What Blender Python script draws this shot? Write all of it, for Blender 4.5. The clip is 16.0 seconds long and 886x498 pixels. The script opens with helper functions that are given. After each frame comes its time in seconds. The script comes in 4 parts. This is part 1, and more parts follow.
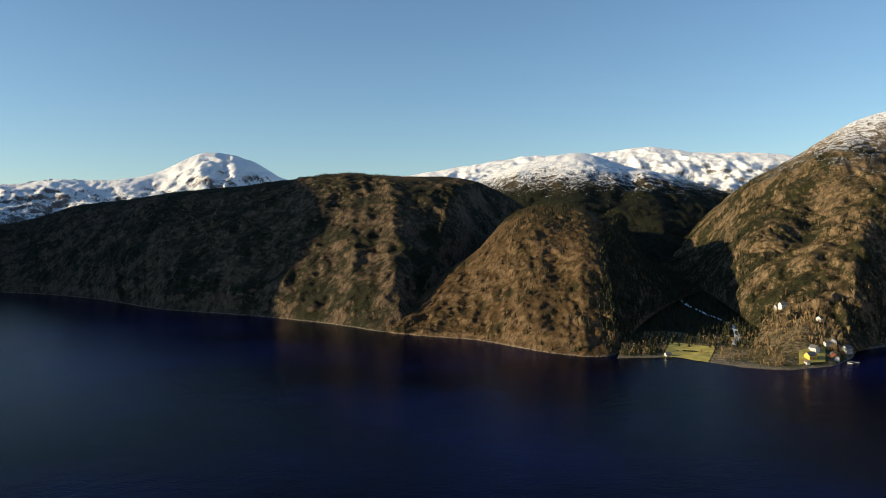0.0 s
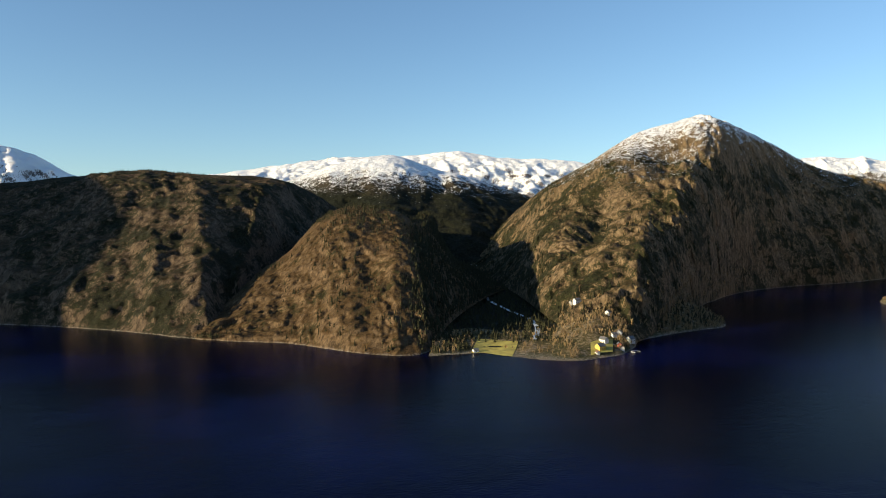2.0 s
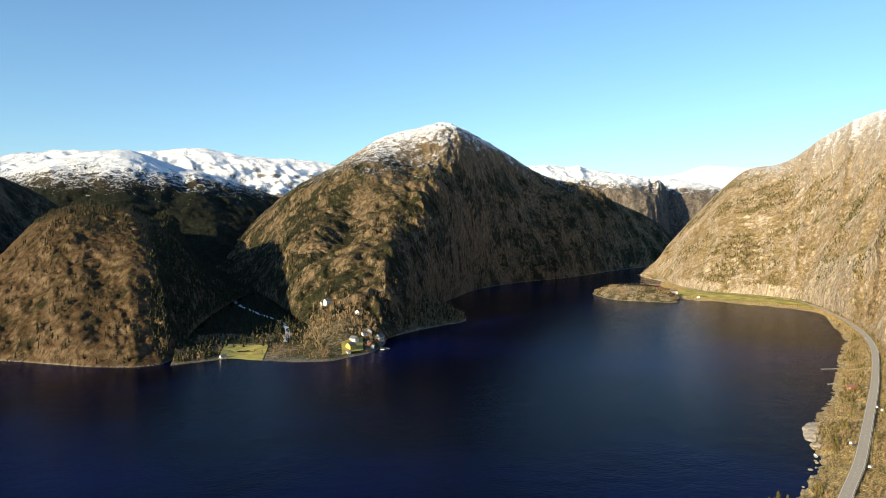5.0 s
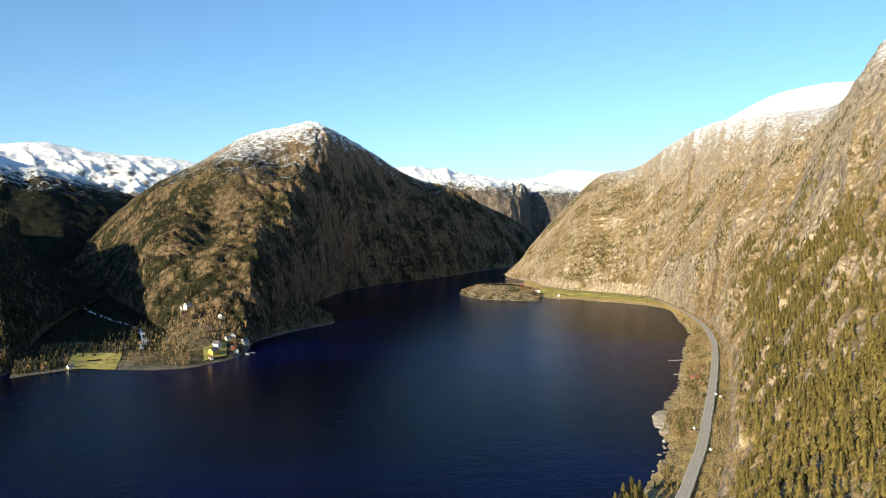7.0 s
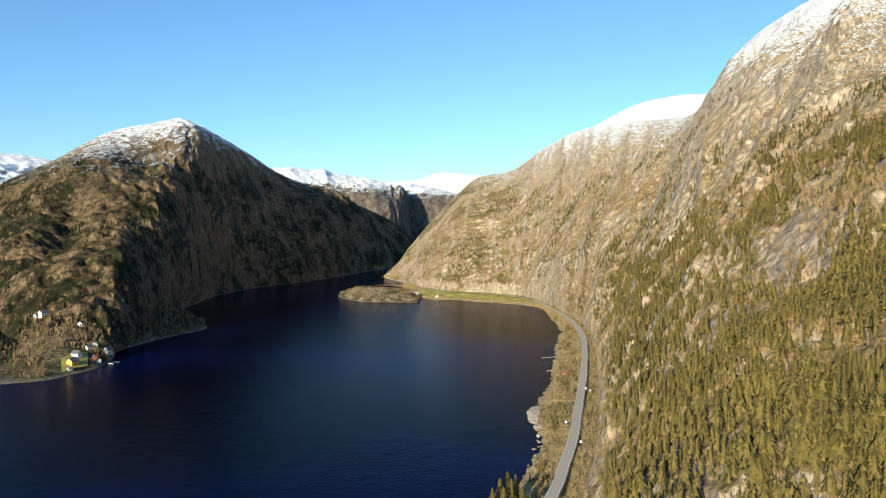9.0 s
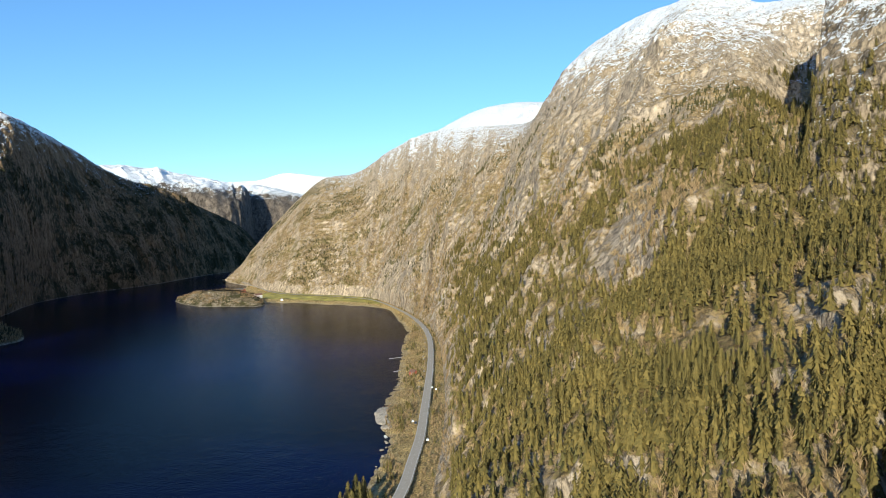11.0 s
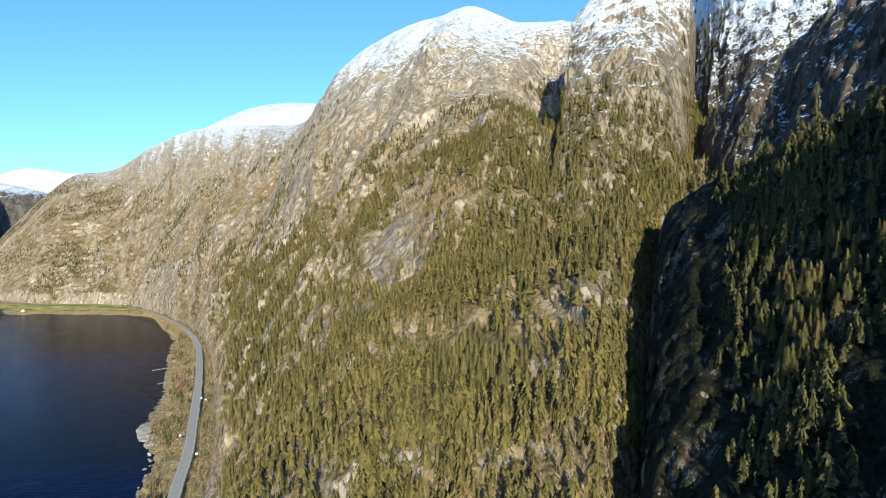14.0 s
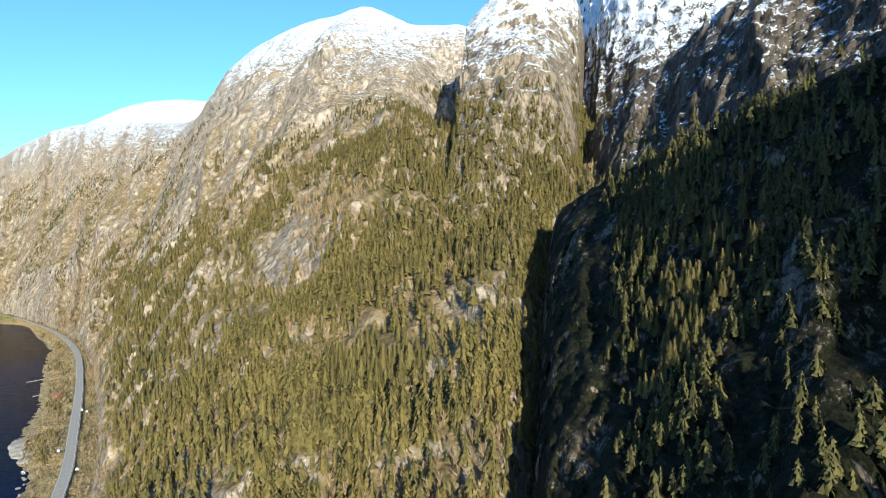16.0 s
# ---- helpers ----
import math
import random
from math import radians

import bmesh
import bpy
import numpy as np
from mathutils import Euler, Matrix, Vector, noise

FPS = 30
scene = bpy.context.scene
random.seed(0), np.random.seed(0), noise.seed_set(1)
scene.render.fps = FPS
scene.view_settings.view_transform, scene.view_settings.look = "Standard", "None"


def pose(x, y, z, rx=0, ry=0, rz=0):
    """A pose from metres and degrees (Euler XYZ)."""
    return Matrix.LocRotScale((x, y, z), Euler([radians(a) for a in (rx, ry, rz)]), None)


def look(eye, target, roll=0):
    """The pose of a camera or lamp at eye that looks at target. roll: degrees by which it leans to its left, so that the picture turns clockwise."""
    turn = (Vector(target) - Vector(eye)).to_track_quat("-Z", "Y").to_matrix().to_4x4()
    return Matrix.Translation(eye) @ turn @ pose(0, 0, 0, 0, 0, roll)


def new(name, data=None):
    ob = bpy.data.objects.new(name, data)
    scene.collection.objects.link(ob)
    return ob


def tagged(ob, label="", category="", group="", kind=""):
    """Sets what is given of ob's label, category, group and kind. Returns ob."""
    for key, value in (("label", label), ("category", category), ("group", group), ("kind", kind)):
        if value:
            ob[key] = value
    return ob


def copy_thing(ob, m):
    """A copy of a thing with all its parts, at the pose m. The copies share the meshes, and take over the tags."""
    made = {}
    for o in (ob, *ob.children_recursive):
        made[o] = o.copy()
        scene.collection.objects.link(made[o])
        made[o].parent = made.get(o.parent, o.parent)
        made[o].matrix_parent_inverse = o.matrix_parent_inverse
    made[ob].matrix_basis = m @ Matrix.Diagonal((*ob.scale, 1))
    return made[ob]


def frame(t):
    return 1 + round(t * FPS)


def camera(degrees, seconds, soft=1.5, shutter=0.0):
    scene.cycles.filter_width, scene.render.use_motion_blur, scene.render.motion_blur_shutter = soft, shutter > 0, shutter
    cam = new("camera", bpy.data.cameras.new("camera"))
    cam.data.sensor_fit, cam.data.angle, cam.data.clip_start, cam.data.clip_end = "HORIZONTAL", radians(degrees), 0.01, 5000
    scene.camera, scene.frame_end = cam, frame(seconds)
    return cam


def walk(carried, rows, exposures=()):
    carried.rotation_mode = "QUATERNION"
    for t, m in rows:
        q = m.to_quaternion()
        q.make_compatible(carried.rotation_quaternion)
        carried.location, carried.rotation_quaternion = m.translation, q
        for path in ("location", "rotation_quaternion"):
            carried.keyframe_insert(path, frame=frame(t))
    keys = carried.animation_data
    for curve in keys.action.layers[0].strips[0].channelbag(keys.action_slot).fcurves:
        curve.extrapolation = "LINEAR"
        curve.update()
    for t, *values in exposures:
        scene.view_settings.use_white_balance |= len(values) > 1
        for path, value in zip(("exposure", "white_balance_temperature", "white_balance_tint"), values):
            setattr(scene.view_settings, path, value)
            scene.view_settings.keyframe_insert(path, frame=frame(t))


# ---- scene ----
HEIGHT = 155.0
cam = camera(62.0, 16.0, soft=0.9)
TURN = [
    (0, -0.00, -1.35, 0.60), (0.5, -3.55, -1.36, 0.57), (1, -7.29, -1.37, 0.54), (1.5, -10.97, -1.38, 0.53), (2, -14.48, -1.40, 0.53),
    (2.5, -18.31, -1.42, 0.53), (3, -22.33, -1.44, 0.54), (3.5, -25.63, -1.47, 0.56), (4, -28.41, -1.50, 0.56), (6.5, -41.41, -1.52, 0.52),
    (7, -43.91, -1.53, 0.49), (7.5, -46.48, -1.52, 0.47), (8, -49.05, -1.52, 0.46), (8.5, -50.97, -1.50, 0.48), (9, -53.32, -1.47, 0.52),
    (11.5, -68.13, -1.44, 0.54), (12, -70.90, -1.42, 0.52), (12.5, -73.76, -1.41, 0.48), (13, -76.61, -1.42, 0.48), (13.5, -79.59, -1.43, 0.51),
    (14, -82.59, -1.44, 0.55), (14.5, -85.25, -1.44, 0.59), (15, -87.45, -1.43, 0.63), (15.5, -88.95, -1.41, 0.65), (16, -90.59, -1.41, 0.66)
]
walk(cam, [(t, pose(0, 0, HEIGHT, 90 + p, r, yaw)) for t, yaw, p, r in TURN],
     exposures=[(0, 0.52, 6600, 6), (4, 0.9, 6300, 4), (6.5, 0.88, 6000, 3), (9, 0.74, 5600, 2), (13, 0.64, 4950, 2), (16, 0.9, 4850, 2)])

# ---------------------------------------------------------------- sky and sun
SUN_BEARING, SUN_HEIGHT = -100.5, 14.5
world = bpy.data.worlds.new("sky")
scene.world = world
world.use_nodes = True
wn = world.node_tree
sky = wn.nodes.new("ShaderNodeTexSky")
sky.sky_type, sky.sun_disc = "NISHITA", False
sky.sun_elevation, sky.sun_rotation = radians(SUN_HEIGHT), radians(SUN_BEARING)
sky.altitude, sky.air_density, sky.dust_density, sky.ozone_density = 500, 1.0, 0.45, 3.2
wn.nodes["Background"].inputs["Strength"].default_value = 0.11
wn.links.new(sky.outputs[0], wn.nodes["Background"].inputs["Color"])
sun = new("sun", bpy.data.lights.new("sun", "SUN"))
sun.data.energy, sun.data.angle, sun.data.color = 5.0, radians(0.55), (1.0, 0.79, 0.50)
sun.matrix_world = look((0, 0, 0), (-math.sin(radians(SUN_BEARING)), -math.cos(radians(SUN_BEARING)), -math.tan(radians(SUN_HEIGHT))))
sun.location = (-900, 0, 900)


# ---------------------------------------------------------------- small tools
def hash3(ix, iy, iz, seed):
    h = (ix * 374761393 + iy * 668265263 + iz * 2147483647 + seed * 1274126177) & 0xFFFFFFFF
    h = ((h ^ (h >> 13)) * 1274126177) & 0xFFFFFFFF
    h = ((h ^ (h >> 16)) * 2246822519) & 0xFFFFFFFF
    return ((h ^ (h >> 15)) & 0xFFFFFF) / 0xFFFFFF * 2 - 1


def vnoise(p, seed=0):
    """Smooth noise from -1 to 1 at the points p (n x 3)."""
    i = np.floor(p).astype(np.int64)
    f = p - i
    f = f * f * f * (f * (f * 6 - 15) + 10)
    total = 0
    for dx in (0, 1):
        for dy in (0, 1):
            for dz in (0, 1):
                w = (f[:, 0] if dx else 1 - f[:, 0]) * (f[:, 1] if dy else 1 - f[:, 1]) * (f[:, 2] if dz else 1 - f[:, 2])
                total = total + w * hash3(i[:, 0] + dx, i[:, 1] + dy, i[:, 2] + dz, seed)
    return total


def fbm(p, octaves=5, seed=0, gain=0.5, ridged=False):
    total, amp, norm = 0, 1.0, 0
    for o in range(octaves):
        n = vnoise(p * 2.03 ** o + 17.3 * o, seed + o)
        total = total + amp * ((1 - 2 * np.abs(n)) if ridged else n)
        norm += amp
        amp *= gain
    return total / norm


def at(bearing, metres, z):
    """A place by its bearing and distance from the point below the camera."""
    return (metres * math.sin(radians(bearing)), metres * math.cos(radians(bearing)), z)


def rise(bearing, metres, degrees):
    """A place that stands so many degrees above the camera's level."""
    return at(bearing, metres, HEIGHT + metres * math.tan(radians(degrees)))


def curve(points, n):
    """n points on a smooth line through the given ones, at even steps of the mean chord."""
    p = np.array(points, float)
    seg = np.sqrt(np.linalg.norm(np.diff(p, axis=0), axis=1)) + 1e-6
    t = np.r_[0, np.cumsum(seg)]
    slope = np.diff(p, axis=0) / np.diff(t)[:, None]
    m = np.vstack([slope[:1], (slope[:-1] + slope[1:]) / 2, slope[-1:]])
    flat = slope[:-1] * slope[1:] <= 0
    m[1:-1][flat] *= 0.4
    return p, t, m


def sample(c, k):
    """Points of a curve() at the fractional indices k."""
    p, t, m = c
    i = np.clip(k.astype(int), 0, len(p) - 2)
    h = (t[i + 1] - t[i])[:, None]
    s = (k - i)[:, None]
    return ((2 * s**3 - 3 * s**2 + 1) * p[i] + (s**3 - 2 * s**2 + s) * h * m[i]
            + (-2 * s**3 + 3 * s**2) * p[i + 1] + (s**3 - s**2) * h * m[i + 1])


def grid_mesh(name, g, material, smooth=True):
    nu, nv = g.shape[:2]
    me = bpy.data.meshes.new(name)
    a = np.arange(nu * nv).reshape(nu, nv)
    quads = np.stack([a[:-1, :-1], a[1:, :-1], a[1:, 1:], a[:-1, 1:]], -1).reshape(-1, 4)
    me.vertices.add(nu * nv)
    me.vertices.foreach_set("co", g.reshape(-1).astype(np.float32))
    me.loops.add(quads.size)
    me.loops.foreach_set("vertex_index", quads.reshape(-1).astype(np.int32))
    me.polygons.add(len(quads))
    me.polygons.foreach_set("loop_start", np.arange(0, quads.size, 4, dtype=np.int32))
    me.polygons.foreach_set("loop_total", np.full(len(quads), 4, np.int32))
    me.polygons.foreach_set("use_smooth", np.full(len(quads), smooth))
    me.update()
    me.validate()
    me.materials.append(material)
    return me


GROUND = {}


def landform(name, material, foot, crest, nu, nv, bulge=1.0, relief=20.0, scale=180.0, gully=0.0, gully_scale=90.0,
             back=0.6, drop=0.5, rim=0.35, seed=1, toe=0.15, craggy=1.0, cuts=()):
    """A slope from its foot line to its crest line and down the far side, roughened by noise.
    bulge above 1 rounds the top, below 1 hollows the foot; a list gives one for each point of the lines."""
    n = len(foot)
    fc, cc = curve(foot, n), curve(crest, n)
    step = np.linalg.norm(np.diff((fc[0] + cc[0]) / 2, axis=0), axis=1) + 1e-6
    t = np.r_[0, np.cumsum(step)]
    k = np.interp(np.linspace(0, t[-1], nu), t, np.arange(n))
    f, c = sample(fc, k), sample(cc, k)
    nb = max(6, nv // 6)
    s = np.r_[np.linspace(0, 1, nv), 1 + back * np.linspace(0, 1, nb + 1)[1:]]
    g = f[:, None, :] + (c - f)[:, None, :] * s[None, :, None]
    b = np.interp(k, np.arange(n), bulge)[:, None] if np.ndim(bulge) else np.full((nu, 1), float(bulge))
    t1 = np.minimum(s, 1)[None, :]
    up = np.where(b >= 1, 1 - (1 - t1) ** b, t1 ** (1 / b))
    g[:, :, 2] = f[:, 2:3] + (c - f)[:, 2:3] * up
    over = np.maximum(s - 1, 0)
    g[:, :, 2] -= drop * (c - f)[:, 2:3] * (over * over / (over + 0.25)) * 1.6
    across = c[:, :2] - f[:, :2]
    across /= np.linalg.norm(across, axis=1)[:, None] + 1e-6
    edge = np.clip(s / max(toe, 1e-3), 0, 1) * np.where(s < 1, rim + (1 - rim) * np.clip((1 - s) / 0.25, 0, 1), rim + (1 - rim) * np.clip(over / 0.2, 0, 1))
    q = g.reshape(-1, 3)
    amount = np.tile(edge, nu)
    big = fbm(q / scale, 6, seed, 0.5)
    fine = fbm(q / (scale * 0.13), 4, seed + 40, 0.6)
    tall = q * np.array([1.0, 1.0, 0.4])
    blocks = fbm(tall / (scale * 0.11) + 0.3 * big[:, None], 3, seed + 55, 0.6)
    blocks = np.round(blocks * 4) / 4 * 0.7 + blocks * 0.3
    crags = fbm(tall / (scale * 0.34), 5, seed + 20, 0.58, ridged=True)
    out = relief * (0.9 * big + craggy * (0.36 * crags + 0.22 * fine + 0.2 * blocks)) * amount
    if gully:
        run = np.r_[0, np.cumsum(np.linalg.norm(np.diff((f + c)[:, :2] / 2, axis=0), axis=1))]
        w = np.stack([np.repeat(run / gully_scale, len(s)), np.tile(s * 1.3, nu), np.zeros(nu * len(s))], -1)
        w[:, 0] += 0.35 * big + 0.2 * crags
        out = out + gully * fbm(w, 3, seed + 70, 0.5, ridged=True) * amount
    dirs = np.repeat(across, len(s), 0)
    q[:, 0] -= dirs[:, 0] * out * 0.8
    q[:, 1] -= dirs[:, 1] * out * 0.8
    q[:, 2] += out * 0.45
    for (ax, ay), (bx, by), wide, deep in cuts:
        run = np.array([bx - ax, by - ay])
        t = np.clip(((q[:, 0] - ax) * run[0] + (q[:, 1] - ay) * run[1]) / (run @ run), 0, 1)
        away = np.hypot(q[:, 0] - ax - t * run[0], q[:, 1] - ay - t * run[1])
        q[:, 2] -= deep * np.exp(-(away / wide) ** 2)
    g = q.reshape(nu, len(s), 3)
    ob = new(name, grid_mesh(name, g, material))
    GROUND[seed] = (g, nv)
    return ob


# ---------------------------------------------------------------- materials
def material(name):
    m = bpy.data.materials.new(name)
    m.use_nodes = True
    nt = m.node_tree
    return m, nt, nt.nodes["Principled BSDF"]


def node(nt, kind, **values):
    n = nt.nodes.new(kind)
    for key, v in values.items():
        n.inputs[key.replace("_", " ")].default_value = v
    return n


def noise_tex(nt, vec, scale, detail=6.0, rough=0.6):
    n = node(nt, "ShaderNodeTexNoise", Scale=scale, Detail=detail, Roughness=rough)
    nt.links.new(vec, n.inputs["Vector"])
    return n.outputs["Fac"]


def ramp(nt, fac, stops, sharp=False):
    r = nt.nodes.new("ShaderNodeValToRGB")
    if sharp:
        r.color_ramp.interpolation = "EASE"
    e = r.color_ramp.elements
    while len(e) < len(stops):
        e.new(0.5)
    for el, (p, c) in zip(e, stops):
        el.position, el.color = p, (*c, 1) if len(c) == 3 else c
    nt.links.new(fac, r.inputs["Fac"])
    return r.outputs["Color"]


def calc(nt, op, a, b=None, clamp=False):
    n = nt.nodes.new("ShaderNodeMath")
    n.operation, n.use_clamp = op, clamp
    for i, v in enumerate((a, b)):
        if v is None:
            continue
        if isinstance(v, (int, float)):
            n.inputs[i].default_value = v
        else:
            nt.links.new(v, n.inputs[i])
    return n.outputs[0]


def mix(nt, fac, a, b):
    n = nt.nodes.new("ShaderNodeMix")
    n.data_type = "RGBA"
    for sock, v in ((n.inputs["Factor"], fac), (n.inputs["A"], a), (n.inputs["B"], b)):
        if isinstance(v, (int, float)):
            sock.default_value = v
        elif isinstance(v, tuple):
            sock.default_value = (*v, 1)
        else:
            nt.links.new(v, sock)
    return n.outputs["Result"]


def smoothstep(nt, v, lo, hi):
    n = nt.nodes.new("ShaderNodeMapRange")
    n.interpolation_type = "SMOOTHSTEP"
    n.inputs["From Min"].default_value, n.inputs["From Max"].default_value = lo, hi
    nt.links.new(v, n.inputs["Value"])
    return n.outputs["Result"]


def mountain_material(name, rock=(0.20, 0.17, 0.14), heath=(0.16, 0.11, 0.05), wood=(0.035, 0.045, 0.018),
                      heath_share=0.5, wood_share=0.5, wood_top=250.0, snow_low=5000.0, snow_high=6000.0, size=1.0, steep=(0.22, 0.42)):
    """Bare rock on the steep parts, heath and scrub between, woodland lower down, snow above its line."""
    m, nt, bsdf = material(name)
    geo = nt.nodes.new("ShaderNodeNewGeometry")
    pos = geo.outputs["Position"]
    sep = nt.nodes.new("ShaderNodeSeparateXYZ")
    nt.links.new(pos, sep.inputs[0])
    nor = nt.nodes.new("ShaderNodeSeparateXYZ")
    nt.links.new(geo.outputs["Normal"], nor.inputs[0])
    z, flat = sep.outputs["Z"], nor.outputs["Z"]
    big = noise_tex(nt, pos, 0.009 / size, 5, 0.6)
    mid = noise_tex(nt, pos, 0.055 / size, 8, 0.72)
    fine = noise_tex(nt, pos, 0.22 / size, 5, 0.7)
    stretch = nt.nodes.new("ShaderNodeVectorMath")
    stretch.operation = "MULTIPLY"
    stretch.inputs[1].default_value = (1, 1, 0.4)
    nt.links.new(pos, stretch.inputs[0])
    run = noise_tex(nt, stretch.outputs[0], 0.085 / size, 7, 0.72)
    rock_c = ramp(nt, run, [(0.36, tuple(v * 0.36 for v in rock)), (0.47, rock), (0.58, tuple(min(1, v * 1.3) for v in rock)), (0.70, tuple(min(1, v * 1.9) for v in rock))])
    rock_c = mix(nt, calc(nt, "MULTIPLY", smoothstep(nt, fine, 0.45, 0.7), 0.5), rock_c, tuple(v * 0.5 for v in rock))
    # fissures and weathered blocks
    split = noise_tex(nt, stretch.outputs[0], 0.05 / size, 9, 0.72)
    crack = smoothstep(nt, calc(nt, "ABSOLUTE", calc(nt, "SUBTRACT", split, 0.5)), 0.03, 0.0)
    block = noise_tex(nt, stretch.outputs[0], 0.03 / size, 10, 0.8)
    rock_c = mix(nt, calc(nt, "MULTIPLY", smoothstep(nt, block, 0.52, 0.66), 0.6), rock_c, tuple(min(1, v * 1.6) for v in rock))
    rock_c = mix(nt, calc(nt, "MULTIPLY", smoothstep(nt, block, 0.47, 0.36), 0.65), rock_c, tuple(v * 0.45 for v in rock))
    rock_c = mix(nt, calc(nt, "MULTIPLY", crack, 0.75), rock_c, tuple(v * 0.25 for v in rock))
    heath_c = ramp(nt, fine, [(0.38, tuple(v * 0.38 for v in heath)), (0.5, heath), (0.64, tuple(min(1, v * 1.8) for v in heath))])
    veg = calc(nt, "ADD", calc(nt, "MULTIPLY", mid, 0.9), calc(nt, "MULTIPLY", flat, 0.55))
    veg = calc(nt, "ADD", veg, calc(nt, "MULTIPLY", big, 0.5))
    c = mix(nt, smoothstep(nt, veg, 1.32 - 0.55 * heath_share, 1.55 - 0.55 * heath_share), rock_c, heath_c)
    wood_c = ramp(nt, fine, [(0.38, tuple(v * 0.3 for v in wood)), (0.52, wood), (0.66, tuple(v * 2.0 for v in wood))])
    w = calc(nt, "ADD", calc(nt, "MULTIPLY", mid, 0.7), calc(nt, "MULTIPLY", big, 0.9))
    w = calc(nt, "ADD", w, calc(nt, "MULTIPLY", fine, 0.35))
    w = smoothstep(nt, w, 1.35 - 0.75 * wood_share, 1.48 - 0.75 * wood_share)
    w = calc(nt, "MULTIPLY", w, smoothstep(nt, calc(nt, "ADD", z, calc(nt, "MULTIPLY", big, 120)), wood_top + 90, wood_top + 20))
    w = calc(nt, "MULTIPLY", w, smoothstep(nt, flat, steep[0], steep[1]))
    c = mix(nt, w, c, wood_c)
    # a pale band of bare rock at the waterline
    line = smoothstep(nt, calc(nt, "ADD", z, calc(nt, "MULTIPLY", mid, 5)), 4.8, 3.2)
    c = mix(nt, calc(nt, "MULTIPLY", calc(nt, "MULTIPLY", line, smoothstep(nt, fine, 0.42, 0.62)), 0.7), c, (0.36, 0.33, 0.28))
    if snow_low < 4000:
        s = calc(nt, "ADD", z, calc(nt, "MULTIPLY", calc(nt, "SUBTRACT", mid, 0.5), (snow_high - snow_low) * 2.2))
        s = calc(nt, "ADD", s, calc(nt, "MULTIPLY", calc(nt, "SUBTRACT", fine, 0.5), (snow_high - snow_low) * 2.2))
        s = calc(nt, "ADD", s, calc(nt, "MULTIPLY", calc(nt, "SUBTRACT", flat, 0.6), (snow_high - snow_low) * 1.1))
        mid_line = (snow_low + snow_high) / 2
        half = (snow_high - snow_low) * 0.09
        c = mix(nt, smoothstep(nt, s, mid_line - half, mid_line + half), c, (0.82, 0.84, 0.88))
    nt.links.new(c, bsdf.inputs["Base Color"])
    bsdf.inputs["Roughness"].default_value = 0.92
    bsdf.inputs["Specular IOR Level"].default_value = 0.15
    bump = node(nt, "ShaderNodeBump", Strength=0.9, Distance=3.0 * size)
    relief = calc(nt, "ADD", calc(nt, "MULTIPLY", run, 1.2), calc(nt, "MULTIPLY", fine, 0.8))
    relief = calc(nt, "ADD", relief, calc(nt, "MULTIPLY", block, 1.2))
    nt.links.new(calc(nt, "SUBTRACT", relief, calc(nt, "MULTIPLY", crack, 0.3)), bump.inputs["Height"])
    nt.links.new(bump.outputs[0], bsdf.inputs["Normal"])
    return m


def plain_material(name, color, rough=0.8, grain=0.6, scale=3.0, metal=0.0, bump=0.0, low=0.6, high=1.35):
    m, nt, bsdf = material(name)
    tc = nt.nodes.new("ShaderNodeTexCoord")
    n = noise_tex(nt, tc.outputs["Object"], scale, 5, 0.6)
    c = ramp(nt, n, [(0.3, tuple(v * low for v in color)), (0.5, color), (0.72, tuple(min(1, v * high) for v in color))])
    nt.links.new(c, bsdf.inputs["Base Color"])
    bsdf.inputs["Roughness"].default_value, bsdf.inputs["Metallic"].default_value = rough, metal
    if bump:
        b = node(nt, "ShaderNodeBump", Strength=0.6, Distance=bump)
        nt.links.new(n, b.inputs["Height"])
        nt.links.new(b.outputs[0], bsdf.inputs["Normal"])
    return m


def water_material():
    m, nt, bsdf = material("fjord_water")
    geo = nt.nodes.new("ShaderNodeNewGeometry")
    pos = geo.outputs["Position"]
    big = noise_tex(nt, pos, 0.0028, 4, 0.55)
    patch = noise_tex(nt, pos, 0.012, 4, 0.6)
    c = mix(nt, smoothstep(nt, big, 0.4, 0.66), (0.0008, 0.0013, 0.0072), (0.0020, 0.0044, 0.038))
    nt.links.new(c, bsdf.inputs["Base Color"])
    r = calc(nt, "ADD", calc(nt, "MULTIPLY", patch, 0.10), 0.06)
    nt.links.new(r, bsdf.inputs["Roughness"])
    bsdf.inputs["IOR"].default_value = 1.05
    ripple = noise_tex(nt, pos, 0.35, 4, 0.6)
    swell = noise_tex(nt, pos, 0.06, 3, 0.5)
    bump = node(nt, "ShaderNodeBump", Strength=0.3, Distance=0.8)
    nt.links.new(calc(nt, "ADD", ripple, calc(nt, "MULTIPLY", swell, 1.5)), bump.inputs["Height"])
    nt.links.new(bump.outputs[0], bsdf.inputs["Normal"])
    return m


